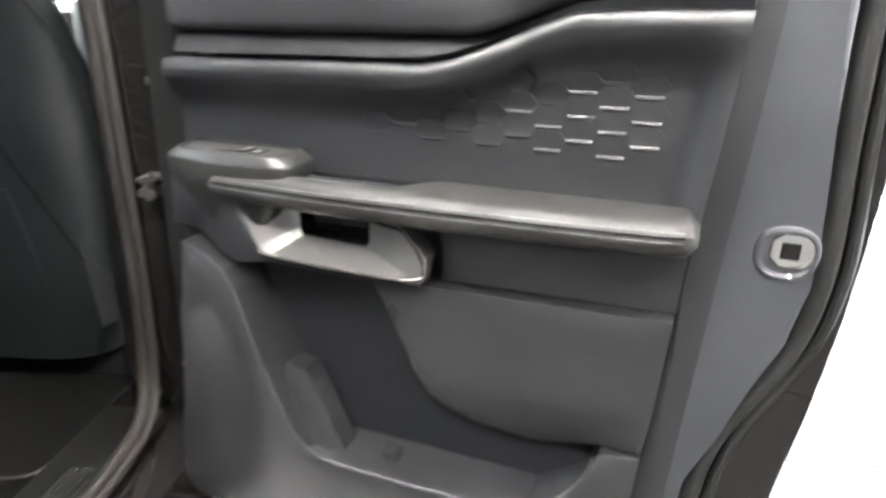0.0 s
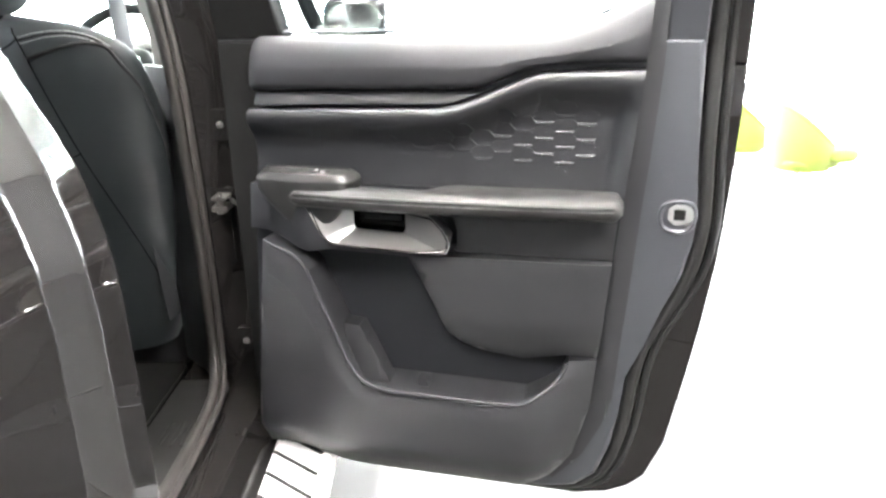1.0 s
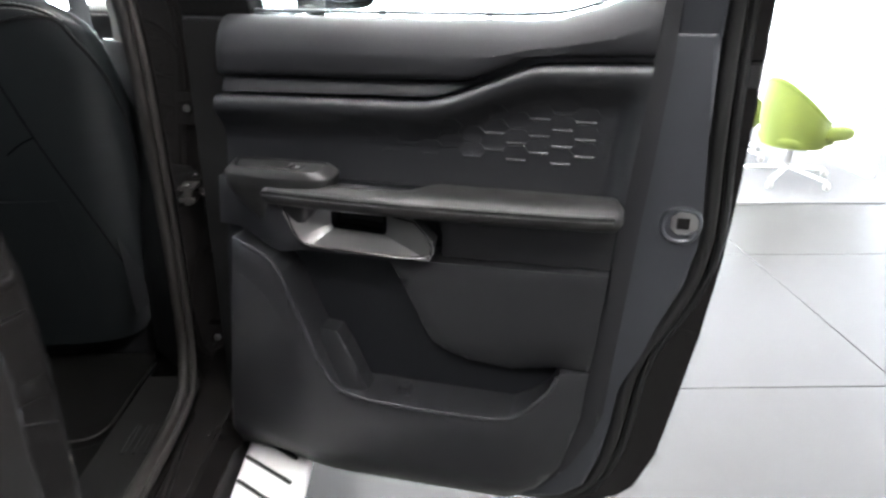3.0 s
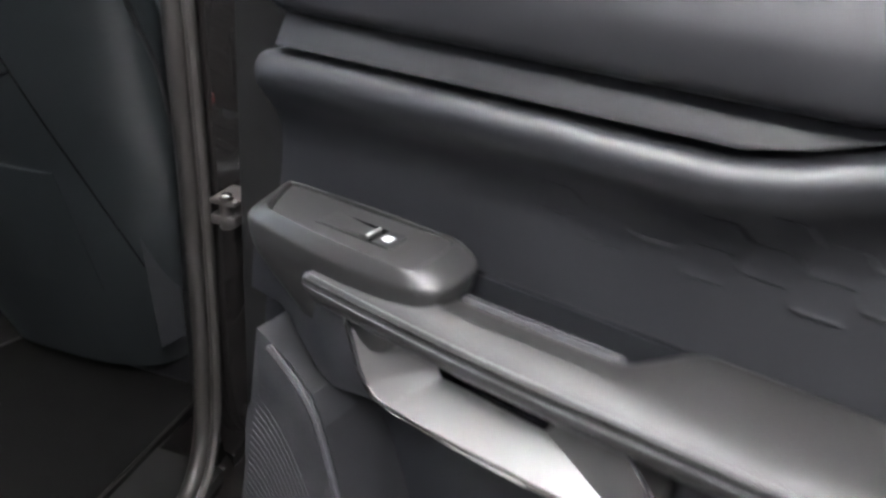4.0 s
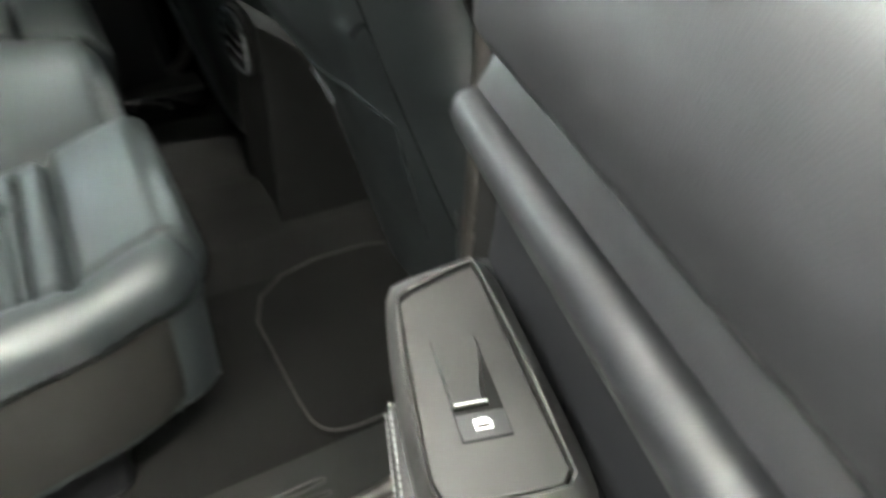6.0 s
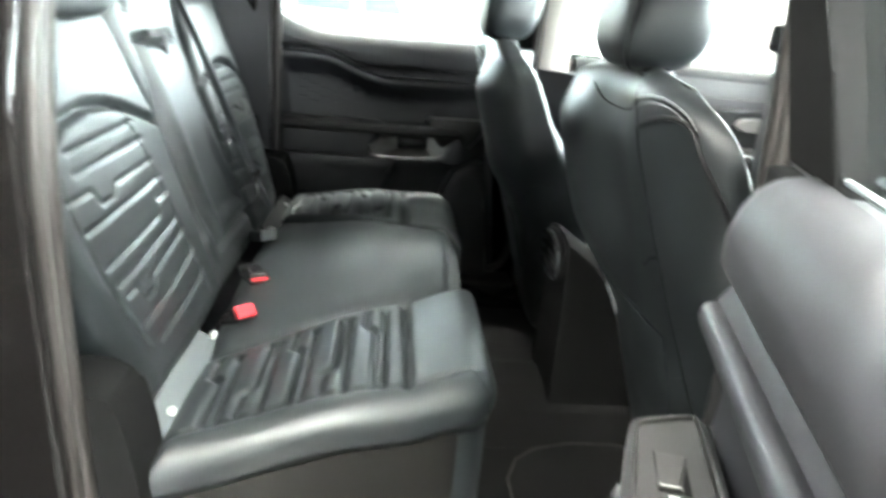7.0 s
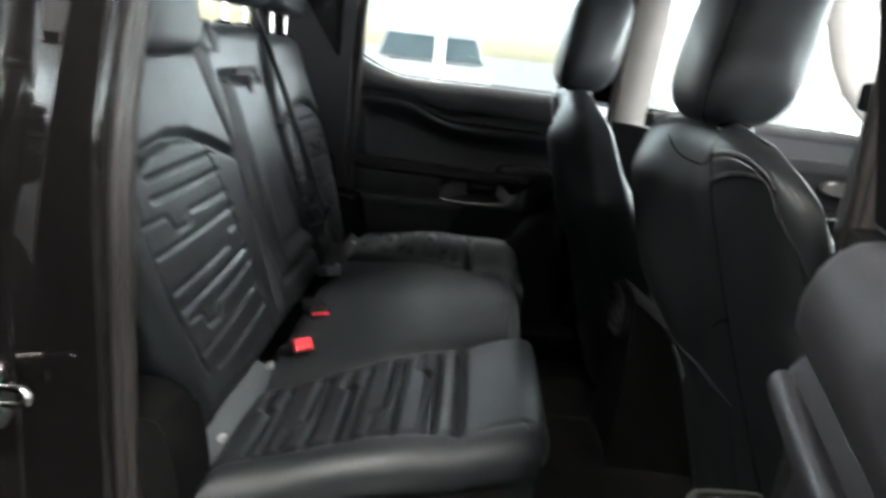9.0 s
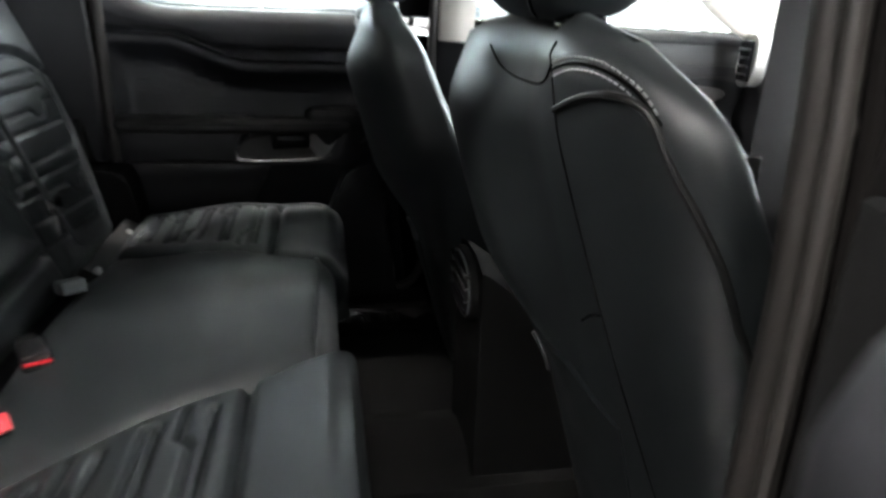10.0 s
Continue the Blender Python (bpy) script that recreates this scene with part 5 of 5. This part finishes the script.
        return Vector((cx + sg * x, rear(sg * x, z) - d, z))
    pocket = part("map_pocket", sheet(lambda s, t: flap(s, t, 0.002 + 0.006 * math.sin(s * math.pi) * math.sin(min(1, t * 1.2) * 1.5)), 24, 14, lambda s, t: flap(s, t, -0.02)), LEATHER, back, "dark seat-back pocket")
    part("pocket_edge", tube([flap(0.0, t, 0.006) for t in np.linspace(0.64, 0.90, 12)], 0.0034, 8), BELT, pocket, "pocket edge, its lit rim put into a paler grey")
    tag = Vector((cx + sg * 0.268, 0.026 + dy, 1.205))
    part("airbag_tag", box((-0.003, -0.008, -0.015), (0.003, 0.008, 0.015), 0.001, 1, m=Matrix.Translation(tag) @ Matrix.Rotation(0.2 * sg, 4, "Z")), GLOSS_BLACK, back, "small black side tag")
    part("cushion", pillow(cx + sg * 0.035, 0.47 + dy, 0.66, 0.215, 0.27, 0.10, 4), LEATHER, seat)
    part("seat_base", box((cx + sg * 0.03 - 0.17, 0.22 + dy, 0.425), (cx + sg * 0.03 + 0.17, 0.66 + dy, 0.60), 0.03, 3), PLASTIC, seat)
    part("recliner_cover", pillow(cx + sg * 0.245, 0.23 + dy, 0.66, 0.025, 0.10, 0.10, 3), PLASTIC, seat)
    hd = thing("head_restraint", "black leather front head restraint with stitched edge", "head restraint", None, "head restraints")
    def shape(p):
        t = max(0.0, min(1.0, p.z / 0.25 + 0.5))
        p.x *= 1.0 - 0.27 * t ** 1.4 - 0.08 * (1 - t) ** 4
        p.y += 0.034 * t - 0.006
        return p
    hc = (cx - sg * 0.022, -0.016 + dy, 1.418)
    cush = part("cushion", pillow(*hc, 0.131, 0.074, 0.125, 3.4, 56, 32, 0.0, shape), LEATHER, hd)
    def skin(a, b):
        f = lambda v, e: math.copysign(abs(v) ** e, v)
        e = 2 / 3.4
        p = Vector((f(math.cos(b), e) * f(math.cos(a), e) * 0.131, f(math.cos(b), e) * f(math.sin(a), e) * 0.074, f(math.sin(b), e) * 0.125))
        p = shape(p * 1.004)
        return Vector(hc) + p
    for a0 in (3.95, 5.48):
        edge = [skin(a0 + 0.10 * math.sin(b * 2), b) for b in np.linspace(-1.25, 1.35, 44)]
        part("seam", tube(edge, 0.0013, 6), SEAM, cush)
        tagged(part("stitching", stitches([p + Vector((0.005 if a0 < 4.5 else -0.005, -0.001, 0)) for p in edge], 0.0078, 0.005, 0.0008), THREAD, cush, "pale grey stitching"), kind="stuff")
    for s in (-1, 1):
        part("post", tube([(hc[0] + s * 0.062, -0.014 + dy, 1.27), (hc[0] + s * 0.062, -0.012 + dy, 1.34)], 0.0068, 12), CHROME, hd)
        part("guide", pillow(hc[0] + s * 0.062, -0.016 + dy, 1.290, 0.026, 0.024, 0.013, 2.6, 18, 8), GLOSS_BLACK, hd)
    return seat


front_seat(0.378, 1, "black leather front seat seen from behind, with back pocket")
front_seat(-0.378, -1, "black leather front seat beside the far door", -0.115)

# ---- cab fittings ----
for s in (1, -1):
    t1 = thing("lower_pillar_trim", "dark plastic trim beside the rear bench", "car trim")
    part("panel", prism(rounded([(-0.98, 0.45), (-0.70, 0.45), (-0.690, 0.60), (-0.705, 0.80), (-0.722, 0.875), (-0.745, 0.892), (-0.98, 0.895)], 2), lambda a, w, b: Vector((s * w, a, b)), 0.71, 0.612, 0.012, 3), CONSOLE, t1)
    part("upper_panel", prism([(-1.0, 0.90), (-0.775, 0.90), (-0.778, 1.25), (-0.77, 1.45), (-0.72, 1.66), (-1.0, 1.66)], lambda a, w, b: Vector((s * (w - 0.24 * max(0.0, b - 1.25)), a, b)), 0.705, 0.668, 0.01, 3), PLASTIC, t1)

mat = thing("floor_mat", "black carpet floor mat with stitched edge", "floor mat")
outline = rounded([(0.16, -0.125), (0.49, -0.125), (0.555, -0.118), (0.578, -0.08), (0.578, 0.0), (0.578, 0.30), (0.16, 0.30)], 2)
part("carpet", prism(outline, lambda a, w, b: Vector((a, b, w)), 0.425, 0.444, 0.003), CARPET, mat)
part("edging", tube([(a, b, 0.444) for a, b in outline], 0.0026, 8, closed=True), SEAL, mat, "grey bound edge")

console = thing("centre_console", "dark centre console with rear air vents", "console")
part("body", loft([[Vector((x, y, z)) for x, z in ((-0.10, 0.45), (-0.10, 0.78), (-0.085, 0.895 - d), (-0.04, 0.908 - d), (0.04, 0.908 - d), (0.085, 0.895 - d), (0.10, 0.78), (0.10, 0.45))] for y, d in ((-0.01, 0.0), (0.0, 0.004), (0.12, 0.09), (0.7, 0.11))]), CONSOLE, console)
vent = part("vent_frame", prism(rounded([(-0.085, 0.79), (0.085, 0.79), (0.075, 0.905), (-0.075, 0.905)], 2), lambda a, w, b: Vector((a, -0.012 - w, b)), 0, 0.014, 0.004), CONSOLE, console, "rear vent bezel")
for k in range(4):
    part("vent_slat", box((-0.065, -0.034, 0.812 + k * 0.022), (0.065, -0.024, 0.818 + k * 0.022), 0.001, 1), GLOSS_BLACK, vent)
part("vent_rim", tube([(a, -0.027, b) for a, b in rounded([(-0.078, 0.797), (0.078, 0.797), (0.068, 0.898), (-0.068, 0.898)], 2)], 0.0018, 6, closed=True), FELT, vent, "thin grey rim")

dash = thing("dashboard", "dark dashboard with silver-framed air vent", "dashboard")
part("body", loft([[Vector((x, y + dy, z)) for y, z in ((0.92, 0.50), (0.88, 0.85), (0.86, 1.02), (0.90, 1.13), (1.0, 1.18), (1.35, 1.18), (1.40, 0.50))] for x, dy in ((-0.72, 0.04), (-0.45, 0.0), (0.0, -0.03), (0.45, 0.0), (0.72, 0.04))]), PLASTIC, dash)
av = part("air_vent", prism(rounded([(-0.680, 1.100), (-0.598, 1.108), (-0.583, 1.246), (-0.672, 1.240)], 2), lambda a, w, b: Vector((a, 0.90 - w, b)), 0, 0.04, 0.006), SILVER_TIP, dash, "silver-framed air vent")
part("vent_mouth", box((-0.660, 0.853, 1.120), (-0.608, 0.862, 1.226), 0.004, 2), GLOSS_BLACK, av)
for k in range(4):
    part("vent_slat", box((-0.657, 0.847, 1.134 + k * 0.022), (-0.611, 0.856, 1.140 + k * 0.022), 0.001, 1), SATIN_BLACK, av)
part("screen", box((-0.13, 0.80, 1.02), (0.13, 0.83, 1.22), 0.008, 2), GLOSS_BLACK, dash, "dark centre screen")
part("instrument_hood", pillow(0.34, 0.92, 1.17, 0.19, 0.10, 0.07, 3), PLASTIC, dash)
part("instrument_display", box((0.20, 0.815, 1.13), (0.48, 0.825, 1.21), 0.004, 1), GLOSS_BLACK, dash)

wheel = thing("steering_wheel", "black leather steering wheel", "steering wheel", pose(0.335, 0.70, 1.155, 68, 0, 0))
part("rim", tube([(0.185 * math.cos(a), 0.185 * math.sin(a), 0) for a in np.linspace(0, math.tau, 48, endpoint=False)], 0.016, 12, closed=True), LEATHER, wheel)
part("hub", pillow(0, 0, 0.0, 0.075, 0.065, 0.03, 3), PLASTIC, wheel)
for a in (0, math.pi, -math.pi / 2):
    part("spoke", box((0.05, -0.016, -0.012), (0.18, 0.016, 0.006), 0.005, 2, m=Matrix.Rotation(a, 4, "Z")), SATIN_BLACK, wheel)
part("column", tube([(0, 0, -0.02), (0, 0, -0.30)], 0.04, 14), PLASTIC, wheel)

fb = thing("seat_belt", "black front seat belt hanging by the middle pillar", "seat belt", None, "seat belts")
part("webbing", ribbon(rounded([(0.588, 0.095, 1.50), (0.592, 0.088, 1.38), (0.600, 0.085, 1.20), (0.592, 0.09, 1.0), (0.60, 0.12, 0.62)], 2, False), 0.046, 0.002, (0.35, 1, 0)), DARK_BELT, fb)
part("guide", box((0.565, 0.06, 1.34), (0.60, 0.12, 1.375), 0.008, 2), GLOSS_BLACK, fb, "belt guide")
ws = solid("windscreen", loft([[Vector((x, y, z)) for y, z in ((1.50, 1.22), (0.95, 1.66), (0.956, 1.664), (1.508, 1.225))] for x in (-0.66, 0.66)]), TINTED, "clear windscreen", "window", kind="structure")
ws.visible_shadow = False
solid("bonnet", loft([[Vector((x, y, z)) for x, z in ((-0.88, 0.5), (-0.88, 1.05), (-0.6, 1.14 + d), (0.6, 1.14 + d), (0.88, 1.05), (0.88, 0.5))] for y, d in ((1.42, 0.04), (1.9, 0.03), (2.6, -0.06))]), PAINT, "dark grey pickup bonnet", "car body", kind="structure")

# ---- waiting area ----


def tub_chair(m, label):
    ch = thing("tub_chair", label, "chair", m, "green tub chairs")
    def shell(s, t, off=0.0):
        a = (s - 0.5) * math.radians(235)
        r = 0.215 - off + 0.010 * t + 0.025 * math.sin(t * 2.6)
        top = 0.17 + 0.27 * max(0.0, math.cos(a * 0.75)) ** 1.5
        return Vector((r * math.sin(a), -r * math.cos(a) * 0.92, 0.262 + top * t))
    part("outer_shell", sheet(lambda s, t: shell(s, t), 30, 10), GREEN_FABRIC, ch, "lime green outer shell")
    rim = [shell(k / 30, 1, 0.012) for k in range(31)]
    part("inner_shell", sheet(lambda s, t: shell(s, t * 0.99, 0.03), 30, 10), GREY_PLASTIC, ch, "grey inner lining")
    part("rim", tube(rim, 0.018, 8), GREEN_FABRIC, ch)
    part("seat", pillow(0, 0.02, 0.31, 0.215, 0.215, 0.05, 3), GREEN_FABRIC, ch)
    part("arm", pillow(0.215, 0.16, 0.37, 0.045, 0.12, 0.05, 2.6, 20, 12), GREEN_FABRIC, ch)
    part("arm", pillow(-0.215, 0.16, 0.37, 0.045, 0.12, 0.05, 2.6, 20, 12), GREEN_FABRIC, ch)
    part("column", tube([(0, 0, 0.08), (0, 0, 0.28)], 0.025, 12), CHROME, ch)
    for k in range(5):
        a = k * math.tau / 5 + 0.3
        leg = part("leg", tube([(0.02 * math.cos(a), 0.02 * math.sin(a), 0.10), (0.30 * math.cos(a), 0.30 * math.sin(a), 0.065)], 0.016, 8, flat=0.7), WHITE_METAL, ch)
        part("castor", pillow(0.31 * math.cos(a), 0.31 * math.sin(a), 0.034, 0.022, 0.022, 0.028, 2.4, 14, 8), GREY_PLASTIC, leg)
    return ch


first = tub_chair(pose(3.78, 3.25, 0.006, 0, 0, -80), "lime green tub chair on a white star base")
copy_thing(first, pose(3.66, 3.98, 0.006, 0, 0, -75))
copy_thing(first, pose(5.0, 4.6, 0.006, 0, 0, 20))
desk = thing("reception_desk", "plain white reception desk", "desk")
part("front_panel", box((4.40, 3.3, 0.006), (4.46, 5.4, 0.72), 0.006), WHITE_METAL, desk)
part("worktop", box((4.34, 3.24, 0.72), (5.1, 5.46, 0.76), 0.006), WHITE_METAL, desk)
part("side_panel", box((4.46, 5.3, 0.006), (5.04, 5.36, 0.72), 0.004), WHITE_METAL, desk)


# ---- outside ----


def parked_car(m, label):
    car = thing("parked_car", label, "car", m, "cars parked outside")
    prof = [(-0.90, 0.35), (-0.92, 0.75), (-0.88, 1.16), (0.88, 1.16), (0.92, 0.75), (0.90, 0.35)]
    part("body", loft([[Vector((x * k, y, z + (dz if z > 0.9 else 0))) for x, z in prof] for y, k, dz in ((-2.2, 0.88, 0.0), (-2.1, 0.97, 0.05), (-0.9, 1.0, 0.06), (1.9, 1.0, 0.04), (2.2, 0.93, 0.0))]), WHITE_CAR, car)
    part("cabin", loft([[Vector((x * k, y + d, z)) for x, z, d in ((-0.88, 1.16, 0), (-0.76, 1.66, dy), (-0.6, 1.73, dy), (0.6, 1.73, dy), (0.76, 1.66, dy), (0.88, 1.16, 0))] for y, k, dy in ((-0.95, 1.0, 0.5), (0.3, 1.02, 0.0), (2.1, 1.0, -0.35))]), WHITE_CAR, car)
    part("windscreen", loft([[Vector((x, y - 0.03, z)) for x in (-0.82 + (z - 1.25) * 0.28, 0.82 - (z - 1.25) * 0.28)] + [Vector((x, y, z)) for x in (0.82 - (z - 1.25) * 0.28, -0.82 + (z - 1.25) * 0.28)] for y, z in ((-0.94, 1.25), (-0.62, 1.61))]), DARK_GLASS, car)
    for s in (-1, 1):
        part("side_window", loft([[Vector((s * (0.89 - (z - 1.16) * 0.25), y, z)), Vector((s * (0.83 - (z - 1.16) * 0.25), y, z)), Vector((s * (0.83 - (z - 1.16) * 0.25), y2, z)), Vector((s * (0.89 - (z - 1.16) * 0.25), y2, z))] for y, y2, z in ((-0.55, 1.8, 1.25), (-0.25, 1.65, 1.60))]), DARK_GLASS, car)
        part("headlight", pillow(s * 0.66, -2.12, 0.80, 0.18, 0.10, 0.08, 3, 20, 12), CHROME, car)
        for y in (-1.4, 1.4):
            wh = part("tyre", tube([(s * 0.72, y, 0.34), (s * 0.93, y, 0.34)], 0.34, 24), RUBBER, car)
            part("rim", tube([(s * 0.92, y, 0.34), (s * 0.945, y, 0.34)], 0.21, 20), STEEL, wh)
    return car


white_suv = parked_car(pose(-10.6, -1.27, -0.06, 0, 0, 96), "white car with dark windows parked outside")
copy_thing(white_suv, pose(-27.0, 4.5, -0.06, 0, 0, 100))
